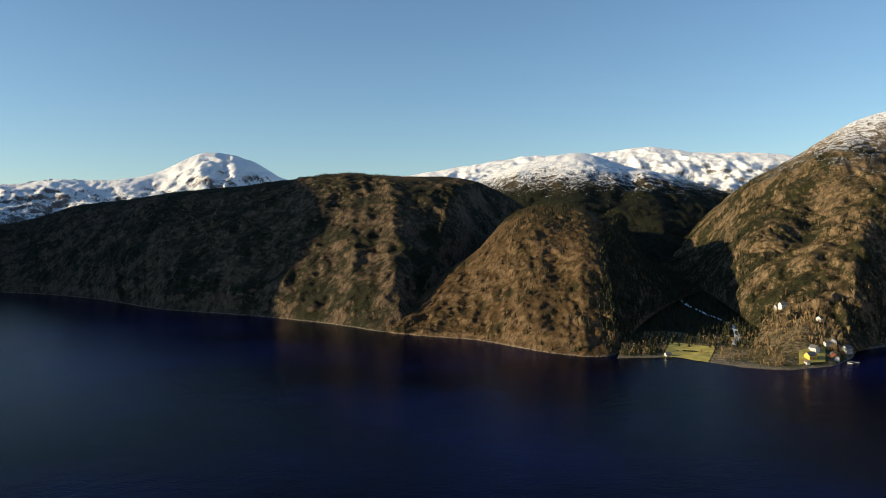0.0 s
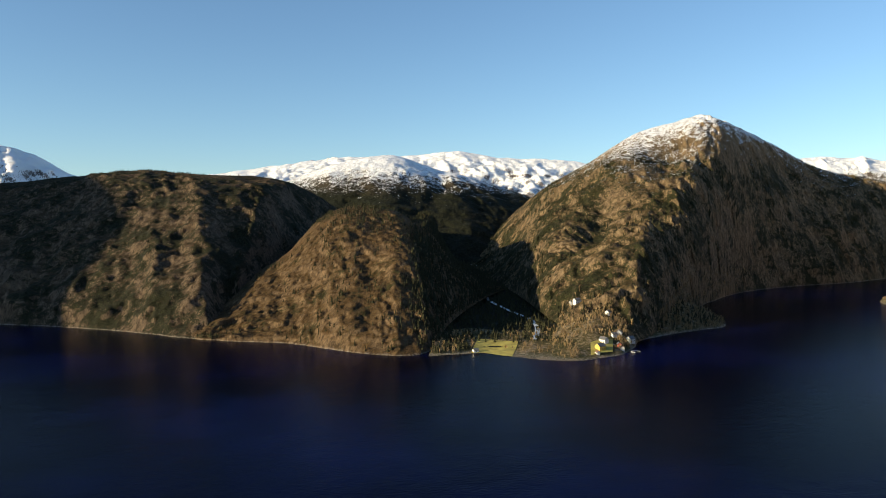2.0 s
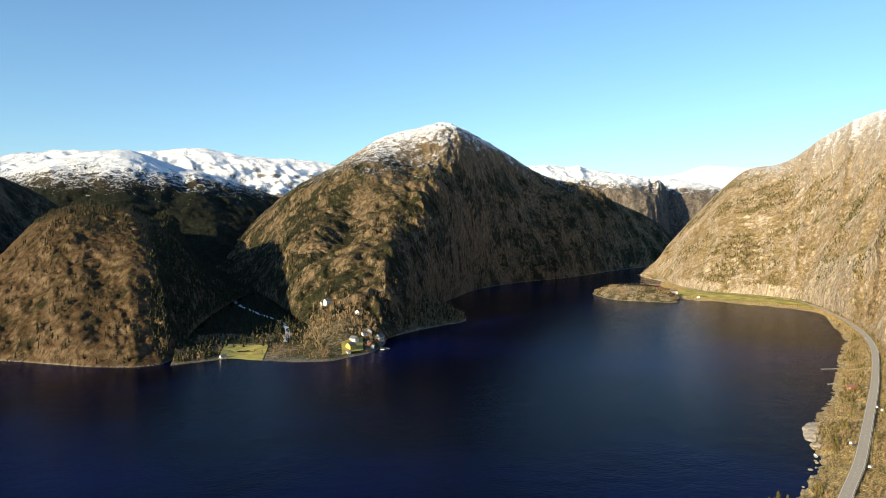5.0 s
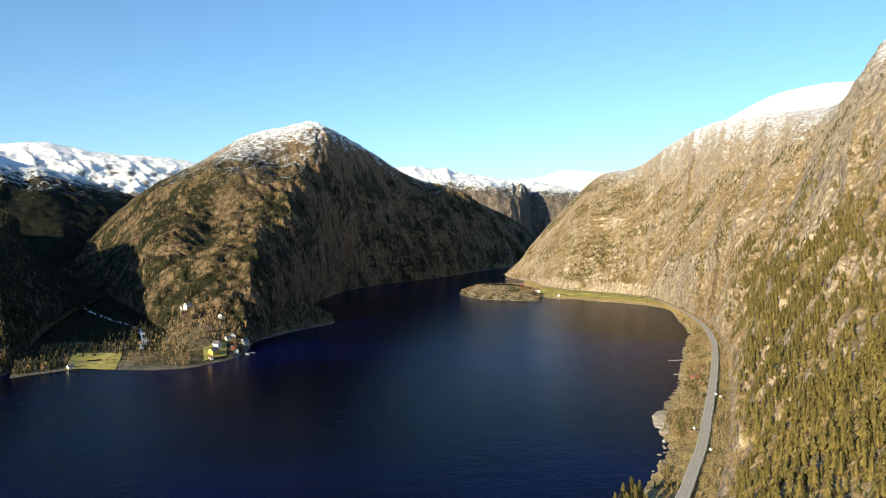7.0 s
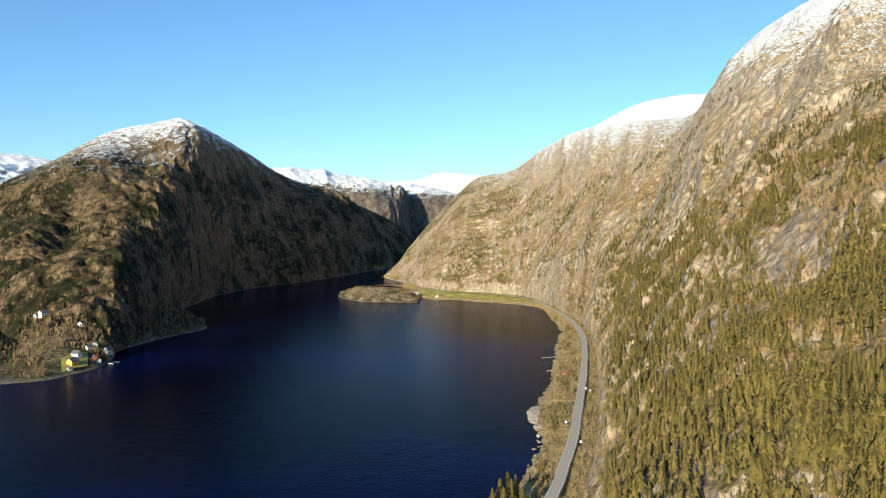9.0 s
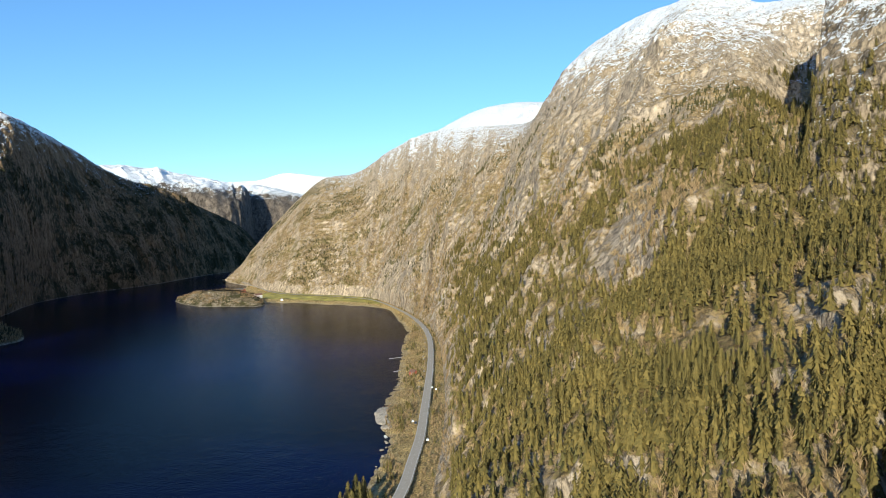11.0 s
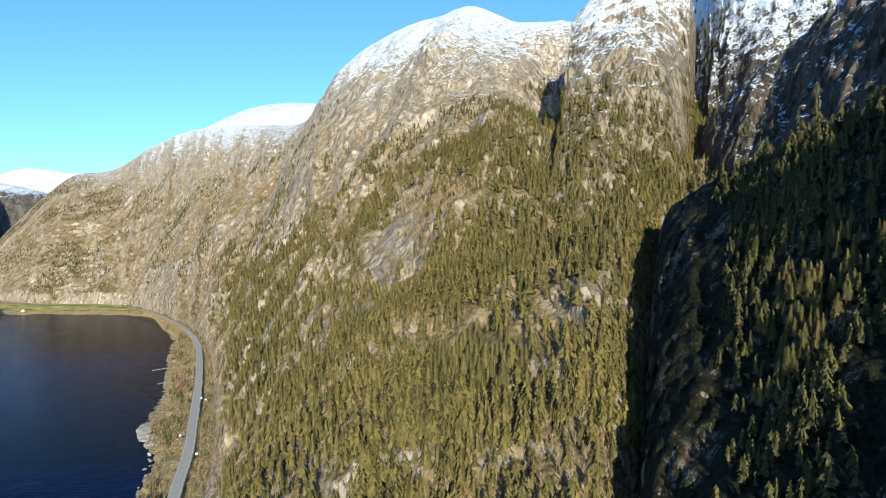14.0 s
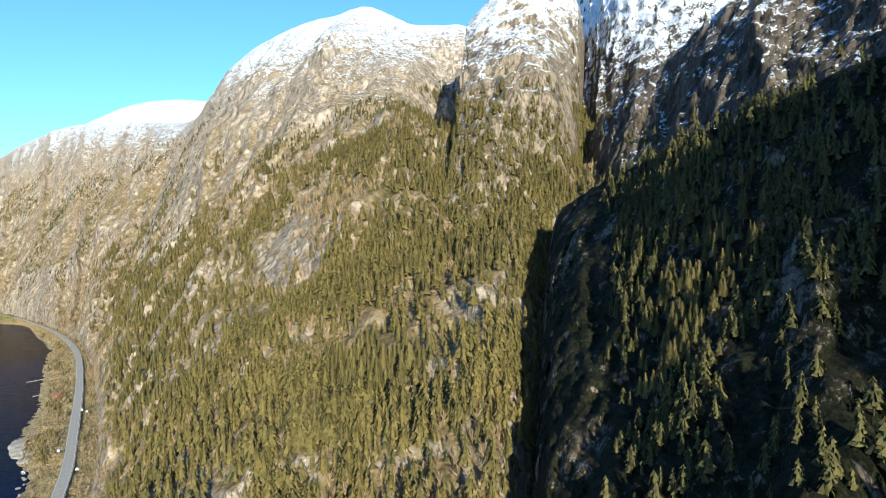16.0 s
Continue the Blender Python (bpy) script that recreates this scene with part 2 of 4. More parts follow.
WATER = water_material()
# Woodland tones lowered to deepen the hill's shadows through colour.
HILL = mountain_material("shade_toned_wooded_hill", rock=(0.115, 0.083, 0.056), heath=(0.05, 0.033, 0.016), wood=(0.018, 0.019, 0.009), heath_share=0.62, wood_share=0.6, wood_top=600, size=0.6)
SPUR = mountain_material("heath_spur", rock=(0.135, 0.092, 0.053), heath=(0.074, 0.045, 0.018), wood=(0.028, 0.028, 0.011), heath_share=0.66, wood_share=0.45, wood_top=300, size=0.5)
# Near-black tones: shade on the capped hill and valley floor is in the colour.
CAPPED = mountain_material("shade_toned_capped_hill", rock=(0.08, 0.068, 0.055), heath=(0.04, 0.03, 0.016), wood=(0.013, 0.015, 0.008), heath_share=0.8, wood_share=1.0, wood_top=300, snow_low=300, snow_high=420)
PEAK = mountain_material("fjord_peak", rock=(0.18, 0.128, 0.075), heath=(0.105, 0.07, 0.028), wood=(0.024, 0.025, 0.010), heath_share=0.6, wood_share=0.6, wood_top=360, snow_low=325, snow_high=560, size=0.7, steep=(0.02, 0.2))
WALL = mountain_material("fjord_wall", rock=(0.15, 0.125, 0.105), heath=(0.09, 0.066, 0.04), heath_share=0.3, wood_share=0.2, wood_top=260, snow_low=330, snow_high=420)
# Slope tones raised to look brighter than the sun lamp alone makes them.
SLOPE = mountain_material("sun_brightened_slope", rock=(0.42, 0.34, 0.25), heath=(0.31, 0.22, 0.10), wood=(0.15, 0.125, 0.045), heath_share=0.6, wood_share=0.45, wood_top=240, snow_low=305, snow_high=570, size=0.5)
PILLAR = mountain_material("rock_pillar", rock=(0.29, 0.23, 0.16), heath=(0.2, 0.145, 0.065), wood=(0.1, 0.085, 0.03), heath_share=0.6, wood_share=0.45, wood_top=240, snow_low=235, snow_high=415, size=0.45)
# Scar and snowy crag get darker ground tones that stand in for shade.
SCAR = mountain_material("shade_toned_snowy_scar", rock=(0.10, 0.08, 0.062), heath=(0.05, 0.037, 0.018), wood=(0.022, 0.025, 0.010), heath_share=0.5, wood_share=0.5, wood_top=240, snow_low=230, snow_high=390, size=0.4)
SNOWCRAG = mountain_material("shade_toned_snowy_crag", rock=(0.13, 0.105, 0.08), heath=(0.075, 0.055, 0.026), wood=(0.022, 0.025, 0.010), heath_share=0.5, wood_share=0.4, wood_top=240, snow_low=185, snow_high=390, size=0.4)
# Heath and wood darkened, so part of the spur's shade is in the colour.
CRAG = mountain_material("shade_toned_crag", rock=(0.24, 0.195, 0.145), heath=(0.06, 0.042, 0.018), wood=(0.02, 0.021, 0.009), heath_share=0.8, wood_share=0.74, wood_top=400, size=0.25, steep=(0.02, 0.2))
SNOW = mountain_material("snowfield", rock=(0.17, 0.155, 0.16), heath=(0.17, 0.15, 0.13), heath_share=0.2, wood_share=0.0, snow_low=160, snow_high=480, size=1.3)
FIELD = plain_material("meadow", (0.34, 0.29, 0.065), 0.95, scale=0.05, bump=0.3)
KNOLL = mountain_material("rocky_knoll", rock=(0.27, 0.225, 0.165), heath=(0.15, 0.105, 0.045), wood=(0.06, 0.055, 0.02), heath_share=0.5, wood_share=0.6, wood_top=100, size=0.3)
SHORE = mountain_material("shore_bank", rock=(0.34, 0.28, 0.2), heath=(0.44, 0.32, 0.135), heath_share=0.95, wood_share=0.35, wood_top=100, size=0.3)
ASPHALT = plain_material("pale_asphalt", (0.46, 0.40, 0.32), 0.95, scale=0.4, low=0.85, high=1.12)

# ---------------------------------------------------------------- water and the large forms
w = np.zeros((41, 41, 3))
w[:, :, 0], w[:, :, 1] = np.meshgrid(np.linspace(-4900, 4900, 41), np.linspace(-4900, 4900, 41), indexing="ij")
tagged(new("water", grid_mesh("water", w, WATER)), "dark blue fjord water with faint wind ripples", "water", kind="structure")

ob = landform("mountain", SNOW,
              [at(-46, 3700, 60), at(-31, 3700, 60), at(-26, 3700, 60), at(-22, 3700, 60), at(-20, 3700, 60), at(-17.5, 3600, 60), at(-14, 3700, 60), at(-11, 3800, 60), at(-6, 3900, 60)],
              [rise(-46, 4550, 3.3), rise(-31, 4500, 3.4), rise(-26.5, 4480, 3.8), rise(-23.5, 4450, 3.95), rise(-20.7, 4450, 4.7), rise(-17.7, 4450, 6.0), rise(-14.7, 4500, 5.45), rise(-11.8, 4550, 4.0), rise(-6, 4600, 2.5)],
              260, 90, relief=90, scale=520, gully=30, gully_scale=300, back=0.12, rim=0.22, seed=3, craggy=1.6)
tagged(ob, "far white snow-covered mountain beyond the wooded hill", "mountain", "snow mountains")

ob = landform("mountain", SNOW,
              [at(-9, 3700, 150), at(-3, 3700, 150), at(3, 3700, 150), at(8, 3600, 150), at(12, 3600, 150), at(16, 3500, 150), at(20, 3500, 150), at(24, 3600, 150), at(29, 3700, 150), at(33, 3800, 100)],
              [rise(-9, 4650, 3.3), rise(-3.6, 4600, 4.24), rise(2.9, 4550, 5.1), rise(6.4, 4550, 5.6), rise(11.5, 4550, 5.75), rise(15.7, 4500, 6.05), rise(19.6, 4500, 5.45), rise(23.4, 4500, 5.3), rise(27, 4550, 4.6), rise(33, 4600, 2.5)],
              260, 90, relief=75, scale=380, gully=30, gully_scale=220, back=0.12, rim=0.25, seed=9, craggy=1.8)
tagged(ob, "far white snow-covered ridge with knobbly crest", "mountain", "snow mountains")

ob = landform("mountain", SNOW,
              [at(44, 4350, 200), at(48, 4300, 200), at(51, 4300, 200), at(53, 4300, 200), at(56, 4300, 200), at(59, 4300, 200), at(64, 4300, 200)],
              [rise(44, 4750, 3.2), rise(48.3, 4750, 3.7), rise(51.2, 4750, 3.9), rise(53.3, 4700, 4.45), rise(55.9, 4700, 4.2), rise(59, 4700, 4.1), rise(64, 4700, 4.0)],
              120, 50, relief=25, scale=500, back=0.1, rim=0.1, seed=14)
tagged(ob, "smooth far snow plateau at the fjord's end", "mountain", "snow mountains")

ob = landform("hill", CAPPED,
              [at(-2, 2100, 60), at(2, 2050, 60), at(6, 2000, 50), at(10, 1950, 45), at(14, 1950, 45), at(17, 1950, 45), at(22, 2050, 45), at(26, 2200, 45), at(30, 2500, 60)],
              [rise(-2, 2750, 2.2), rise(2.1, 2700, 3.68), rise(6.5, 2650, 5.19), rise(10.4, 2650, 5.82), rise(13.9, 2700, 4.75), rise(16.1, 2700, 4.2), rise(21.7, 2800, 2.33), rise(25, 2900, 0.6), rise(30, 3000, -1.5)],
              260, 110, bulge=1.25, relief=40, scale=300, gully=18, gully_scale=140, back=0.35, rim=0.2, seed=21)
tagged(ob, "rounded hill with a thin snow cap above woods darkened for shade", "hill", "fjord hills")

ob = landform("hill", HILL,
              [at(-44, 3300, -4), at(-31, 2370, -4), at(-25.6, 2000, -4), at(-21.2, 1645, -4), at(-14.5, 1425, -4), at(-10.5, 1310, -4), at(-7.3, 1217, -4), at(-3.9, 1128, -4), at(-1.6, 1230, 2), at(0.8, 1420, 40), at(4.5, 1620, 70)],
              [rise(-44, 3900, 0.2), rise(-31, 3100, 0.77), rise(-26.6, 2800, 1.93), rise(-20.3, 2450, 2.91), rise(-12.2, 2150, 3.89), rise(-9.8, 2050, 4.25), rise(-7.5, 1980, 4.5), rise(-3.6, 1880, 4.25), rise(0.7, 1850, 4.2), rise(4.2, 1900, 3.16), rise(8, 2000, 0.5)],
              520, 190, bulge=1.55, relief=34, scale=200, gully=16, gully_scale=110, back=0.6, rim=0.22, seed=31, toe=0.06, craggy=1.2)
tagged(ob, "wooded hill darkened for shade, with brown rock cliffs falling to the fjord", "hill", "fjord hills")

ob = landform("hill", SPUR,
              [at(-4.7, 1180, 0), at(-3.8, 1126, -4), at(0, 1075, -4), at(2.9, 1034, -4), at(6.5, 960, -4), at(9.4, 918, -4), at(12.2, 912, -4), at(13.6, 960, 0), at(15, 1120, 15), at(18, 1400, 30), at(21, 1700, 40)],
              [at(-4.4, 1205, 6), at(-3.2, 1240, 20), at(0, 1340, 75), rise(2.6, 1420, -1.6), rise(5.4, 1510, 1.25), rise(7.9, 1530, 1.96), rise(10.9, 1480, 1.5), rise(12.0, 1500, 0.9), rise(13.2, 1620, 1.3), rise(15.4, 1800, -2.6), rise(21, 2100, -3.6)],
              420, 170, bulge=1.35, relief=22, scale=130, gully=10, gully_scale=60, back=0.5, rim=0.25, seed=45, toe=0.06, craggy=1.2)
tagged(ob, "steep heath-brown rocky spur above the fjord shore", "hill", "fjord hills")

ob = landform("mountain", WALL,
              [at(36, 3200, 0), at(40, 3250, 0), at(43, 3300, 0), at(46, 3350, 0), at(49.2, 3400, 0), at(50.6, 3600, 0), at(51, 4000, 0)],
              [rise(36, 3800, 4.2), rise(39.3, 3800, 4.5), rise(41.8, 3800, 4.72), rise(45, 3850, 4.35), rise(49.3, 3850, 3.6), rise(50.2, 3950, 3.2), rise(50.6, 4250, 2.6)],
              200, 90, bulge=2.4, relief=45, scale=260, gully=35, gully_scale=120, back=0.3, rim=0.25, seed=52)
tagged(ob, "far flat-topped rock mountain with snow along its brink", "mountain", "fjord walls")

ob = landform("mountain", WALL,
              [at(48.4, 3900, 0), at(50, 3800, 0), at(52, 3750, 0), at(54.6, 3750, 0), at(58, 3800, 0)],
              [rise(48.4, 4350, 2.6), rise(50.3, 4300, 3.5), rise(52.7, 4250, 3.25), rise(54.6, 4250, 2.8), rise(58, 4250, 2.6)],
              120, 70, bulge=2.2, relief=35, scale=260, gully=30, gully_scale=120, back=0.2, rim=0.2, seed=58)
tagged(ob, "far grey rock wall with a snowy top", "mountain", "fjord walls")

ob = landform("mountain", PEAK,
              [at(15.2, 2100, 55), at(18, 1700, 45), at(20.5, 1380, 30), at(22.8, 1120, 20), at(25.2, 985, 12), at(28, 985, 8), at(30.2, 1090, 3), at(33, 1420, -4), at(36.2, 1870, -4), at(39.5, 2130, -4), at(43.3, 2345, -4), at(46.5, 2700, -4), at(49.2, 3020, -4), at(51.6, 3200, -4)],
              [rise(16.2, 2350, -2.7), rise(18.6, 2280, -0.2), rise(20.6, 2200, 1.75), rise(22.6, 2120, 3.4), rise(25.5, 2050, 5.0), rise(29.0, 2030, 7.1), rise(31.5, 2080, 7.75), rise(34.0, 2180, 7.95), rise(38.4, 2520, 6.0), rise(40.9, 2720, 4.3), rise(43.3, 2950, 3.4), rise(46.5, 3200, 2.1), rise(50.2, 3450, 0.0), rise(51.8, 3450, -2.4)],
              640, 230, bulge=[1.2, 1.2, 1.2, 1.2, 1.2, 1.25, 1.5, 2.0, 2.2, 2.2, 2.2, 2.2, 2.2, 2.2], relief=52, scale=300, gully=7, gully_scale=170, back=0.4, rim=0.16, seed=63, toe=0.05, craggy=1.2,
              cuts=[(at(30.6, 1480, 0)[:2], at(32.3, 1850, 0)[:2], 110, 95), (at(25.6, 1330, 0)[:2], at(27.0, 1620, 0)[:2], 45, 38)])
tagged(ob, "large rounded mountain dusted with snow on its summit", "mountain", "fjord walls")

ob = landform("mountain", SNOW,
              [at(58, 2350, 200), at(62, 2250, 250), at(66, 2050, 250), at(70, 1900, 250), at(74, 1800, 250), at(80, 1700, 250)],
              [rise(58, 2900, 3.6), rise(62, 2750, 6.0), rise(67.6, 2450, 9.0), rise(70.6, 2350, 9.62), rise(73.8, 2250, 9.6), rise(80, 2100, 9.3)],
              140, 50, bulge=1.5, relief=14, scale=300, back=0.3, rim=0.2, seed=71)
tagged(ob, "smooth white snow dome above the cliffs", "mountain", "fjord walls")

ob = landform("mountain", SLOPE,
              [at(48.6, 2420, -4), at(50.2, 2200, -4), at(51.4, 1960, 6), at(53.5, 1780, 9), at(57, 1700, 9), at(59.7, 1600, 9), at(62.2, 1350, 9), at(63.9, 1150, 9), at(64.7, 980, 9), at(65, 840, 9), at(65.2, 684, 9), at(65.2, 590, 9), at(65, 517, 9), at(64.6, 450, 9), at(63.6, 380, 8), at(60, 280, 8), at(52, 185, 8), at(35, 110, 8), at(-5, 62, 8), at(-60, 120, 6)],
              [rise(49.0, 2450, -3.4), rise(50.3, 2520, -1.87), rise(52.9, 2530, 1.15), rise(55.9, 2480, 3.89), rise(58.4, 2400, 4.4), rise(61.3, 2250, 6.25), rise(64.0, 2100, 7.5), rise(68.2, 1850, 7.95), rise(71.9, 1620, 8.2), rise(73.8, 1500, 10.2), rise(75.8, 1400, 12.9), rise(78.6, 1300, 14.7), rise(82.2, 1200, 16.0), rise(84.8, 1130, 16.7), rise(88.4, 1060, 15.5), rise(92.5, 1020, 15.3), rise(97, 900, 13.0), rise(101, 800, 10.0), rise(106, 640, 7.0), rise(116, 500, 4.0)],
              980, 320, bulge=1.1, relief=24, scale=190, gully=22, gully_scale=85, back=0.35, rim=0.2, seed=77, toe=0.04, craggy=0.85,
              cuts=[(at(99.6, 120, 0)[:2], at(101.3, 430, 0)[:2], 20, 42), (at(91.4, 620, 0)[:2], at(91.2, 880, 0)[:2], 34, 48)])
tagged(ob, "sunlit mountainside, wooded below, bare rock and snow above", "mountain", "near mountains")

ob = landform("mountain", PILLAR,
              [at(93.6, 640, 190), at(92.0, 540, 165), at(90.9, 450, 150), at(90.7, 405, 138), at(91.6, 385, 132), at(93.6, 375, 126), at(96, 370, 120), at(98.6, 375, 110), at(100.5, 395, 100), at(101.2, 530, 130)],
              [rise(95.0, 960, 13.5), rise(94.0, 860, 13.8), rise(93.2, 780, 14.6), rise(92.8, 730, 15.4), rise(93.1, 715, 15.9), rise(94.2, 710, 16.8), rise(96, 720, 17.8), rise(98.6, 740, 18.1), rise(100.8, 780, 17.0), rise(101.6, 900, 14.0)],
              260, 190, bulge=1.2, relief=15, scale=90, gully=8, gully_scale=45, back=0.4, rim=0.3, seed=83, toe=0.1, craggy=1.3)
tagged(ob, "rock pillar with thin woods and a snowy head", "mountain", "near mountains")

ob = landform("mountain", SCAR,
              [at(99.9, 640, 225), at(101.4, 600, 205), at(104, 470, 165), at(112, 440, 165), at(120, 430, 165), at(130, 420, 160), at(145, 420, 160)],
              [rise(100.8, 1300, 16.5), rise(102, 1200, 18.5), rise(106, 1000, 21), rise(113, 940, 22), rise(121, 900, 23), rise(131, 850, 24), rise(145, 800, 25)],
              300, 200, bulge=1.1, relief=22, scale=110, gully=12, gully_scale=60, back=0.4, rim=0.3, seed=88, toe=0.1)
tagged(ob, "steep snow-streaked mountainside with crags darkened for shade", "mountain", "near mountains")

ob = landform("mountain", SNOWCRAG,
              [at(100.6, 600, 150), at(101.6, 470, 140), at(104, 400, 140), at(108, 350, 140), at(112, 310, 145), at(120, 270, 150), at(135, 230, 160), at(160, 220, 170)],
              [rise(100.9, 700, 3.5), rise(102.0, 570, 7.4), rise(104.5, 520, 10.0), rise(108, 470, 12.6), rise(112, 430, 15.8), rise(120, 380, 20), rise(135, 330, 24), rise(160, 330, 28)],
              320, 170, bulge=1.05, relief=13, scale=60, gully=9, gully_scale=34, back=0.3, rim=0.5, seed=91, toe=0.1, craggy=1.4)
tagged(ob, "crags darkened for shade, with pines and thin snow", "mountain", "near mountains")

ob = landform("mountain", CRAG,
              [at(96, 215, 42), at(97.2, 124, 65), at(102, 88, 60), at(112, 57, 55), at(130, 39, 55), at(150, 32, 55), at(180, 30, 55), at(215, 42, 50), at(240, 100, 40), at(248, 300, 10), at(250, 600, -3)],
              # from bearing 155 on, the crest is unseen and raised to shade the gully
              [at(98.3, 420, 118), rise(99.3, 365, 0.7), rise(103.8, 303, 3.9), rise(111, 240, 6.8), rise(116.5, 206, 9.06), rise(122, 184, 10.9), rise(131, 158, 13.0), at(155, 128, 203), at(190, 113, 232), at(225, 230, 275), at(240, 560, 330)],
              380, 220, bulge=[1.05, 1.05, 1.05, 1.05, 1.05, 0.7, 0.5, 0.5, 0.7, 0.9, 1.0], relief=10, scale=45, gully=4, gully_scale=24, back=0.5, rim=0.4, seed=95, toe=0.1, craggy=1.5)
tagged(ob, "shaded rocky spur with scattered pines", "mountain", "near mountains")

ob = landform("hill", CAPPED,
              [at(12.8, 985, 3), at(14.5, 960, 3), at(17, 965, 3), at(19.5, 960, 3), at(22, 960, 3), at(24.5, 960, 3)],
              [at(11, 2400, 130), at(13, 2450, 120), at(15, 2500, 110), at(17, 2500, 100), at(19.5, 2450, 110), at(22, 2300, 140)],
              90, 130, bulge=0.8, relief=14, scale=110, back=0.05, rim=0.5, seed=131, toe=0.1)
tagged(ob, "wooded valley floor behind the delta, darkened for shade", "valley")

# beyond the view: a high mountain towards the sun, added to shade the hill
ob = landform("mountain", WALL,
              [(-1900, 780, -4), (-1750, 1150, -4), (-1650, 1700, -4), (-1650, 2200, -4), (-1750, 2700, -4), (-2100, 3300, -4)],
              [(-2500, 980, 600), (-2480, 1200, 790), (-2480, 1750, 860), (-2500, 2200, 860), (-2600, 2700, 820), (-2900, 3300, 700)],
              120, 60, bulge=1.2, relief=50, scale=300, gully=20, gully_scale=150, back=0.8, rim=0.3, seed=141)
tagged(ob, "unseen high rock mountain added to shade the hill", "mountain", "fjord walls")

# ---------------------------------------------------------------- shore strip, delta, cape
ob = landform("shore_bank", SHORE,
              [at(50.2, 2195, -0.9), at(50.0, 1900, -0.9), at(51.2, 1660, -0.9), at(52.6, 1640, -0.9), at(55.8, 1585, -0.9), at(60.4, 1480, -0.9), at(61.5, 1290, -0.9), at(62.2, 1144, -0.9), at(61.9, 960, -0.9), at(61.6, 803, -0.9), at(60.9, 700, -0.9), at(59.75, 610, -0.9), at(60.5, 558, -0.9), at(60.1, 500, -0.9), at(59.5, 470, -0.9), at(58.4, 420, -0.9), at(54, 320, -0.9), at(40, 200, -0.9), at(0, 120, -0.9), at(-60, 190, -0.9)],
              [at(51.0, 2150, 6), at(52.0, 1930, 8.5), at(53.5, 1790, 8.5), at(54.6, 1760, 8.5), at(57.2, 1700, 8.5), at(59.8, 1610, 8.5), at(62.4, 1350, 8.5), at(64.0, 1150, 8.5), at(64.9, 980, 8.5), at(65.2, 840, 8.5), at(65.4, 684, 8.5), at(65.4, 590, 8.5), at(65.2, 517, 8.5), at(64.8, 450, 8.5), at(63.9, 380, 8), at(60.5, 280, 8), at(52, 180, 8), at(35, 105, 8), at(-5, 56, 8), at(-60, 112, 6)],
              800, 40, bulge=1.5, relief=5.0, scale=34, back=0.02, drop=0.1, rim=0.1, seed=101, toe=0.03, craggy=1.5)
tagged(ob, "grassy lake-side bank below the road", "ground", kind="structure")

ROAD_LINE = [at(49.9, 2230, 10), at(51.1, 1980, 10), at(52.7, 1780, 10), at(56.6, 1665, 10), at(59.5, 1567, 10), at(62.0, 1322, 10), at(63.4, 1138, 10), at(64.0, 1010, 10), at(64.15, 909, 10), at(64.1, 780, 10), at(63.9, 684, 10), at(63.6, 590, 10), at(63.25, 517, 10), at(62.6, 460, 10), at(61.8, 410, 10), at(58.5, 320, 10), at(50, 200, 10), at(25, 105, 10), at(-25, 85, 10), at(-70, 190, 10)]


def ribbon(points, width, n, lift=0.0, offset=0.0):
    c = curve(points, len(points))
    p = sample(c, np.linspace(0, len(points) - 1, n))
    d = np.gradient(p[:, :2], axis=0)
    d /= np.linalg.norm(d, axis=1)[:, None]
    side = np.stack([d[:, 1], -d[:, 0]], -1)
    g = np.zeros((n, 2, 3))
    for i, s in enumerate((-0.5, 0.5)):
        g[:, i, :2] = p[:, :2] + side * (s * width + offset)
        g[:, i, 2] = p[:, 2] + lift
    return g


tagged(new("road", grid_mesh("road", ribbon(ROAD_LINE, 6.6, 500, 0.0), ASPHALT)), "pale two-lane asphalt road along the shore", "road", kind="structure")

ob = landform("shore_bank", KNOLL,
              [at(13.2, 906, -0.9), at(15, 912, -0.9), at(17.1, 922, -0.9), at(19, 900, -0.9), at(21, 880, -0.9), at(22.9, 872, -0.9), at(25, 878, -0.9), at(26.4, 900, -0.9), at(28, 929, -0.9), at(29, 990, -0.9), at(29.4, 1050, -0.9), at(31.5, 1120, -0.9), at(33.6, 1180, -0.9), at(35.3, 1228, -0.9), at(35.5, 1300, -0.9)],
              [at(14, 1000, 12), at(16, 1050, 12), at(18, 1060, 9), at(20, 1055, 8), at(21.6, 1060, 9), at(23, 1090, 13), at(24.8, 1160, 46), at(26.4, 1200, 70), at(28, 1225, 64), at(29.3, 1250, 54), at(30.5, 1285, 44), at(32, 1325, 32), at(33.6, 1340, 20), at(34.6, 1330, 10), at(35.2, 1318, 2)],
              300, 70, bulge=1.0, relief=4.0, scale=45, back=0.3, drop=0.6, rim=0.4, seed=111, toe=0.2)
tagged(ob, "low delta with meadow and scrub at the valley mouth", "ground", kind="structure")

ob = landform("hill", KNOLL,
              [at(50.9, 1800, -0.9), at(48.0, 1860, -0.9), at(45.6, 1830, -0.9), at(45.2, 1750, -0.9), at(46.9, 1620, -0.9), at(49.5, 1590, -0.9), at(51.3, 1580, -0.9), at(51.6, 1640, -0.9)],
              [at(50.8, 1730, 14), at(49.4, 1740, 24), at(47.6, 1740, 25), at(46.8, 1735, 20), at(47.8, 1700, 26), at(49.4, 1690, 25), at(50.4, 1690, 18), at(51.0, 1700, 12)],
              200, 60, bulge=1.3, relief=12, scale=45, back=0.0, rim=0.4, seed=117, toe=0.2)
tagged(ob, "low rocky knoll covered in brown scrub", "hill")

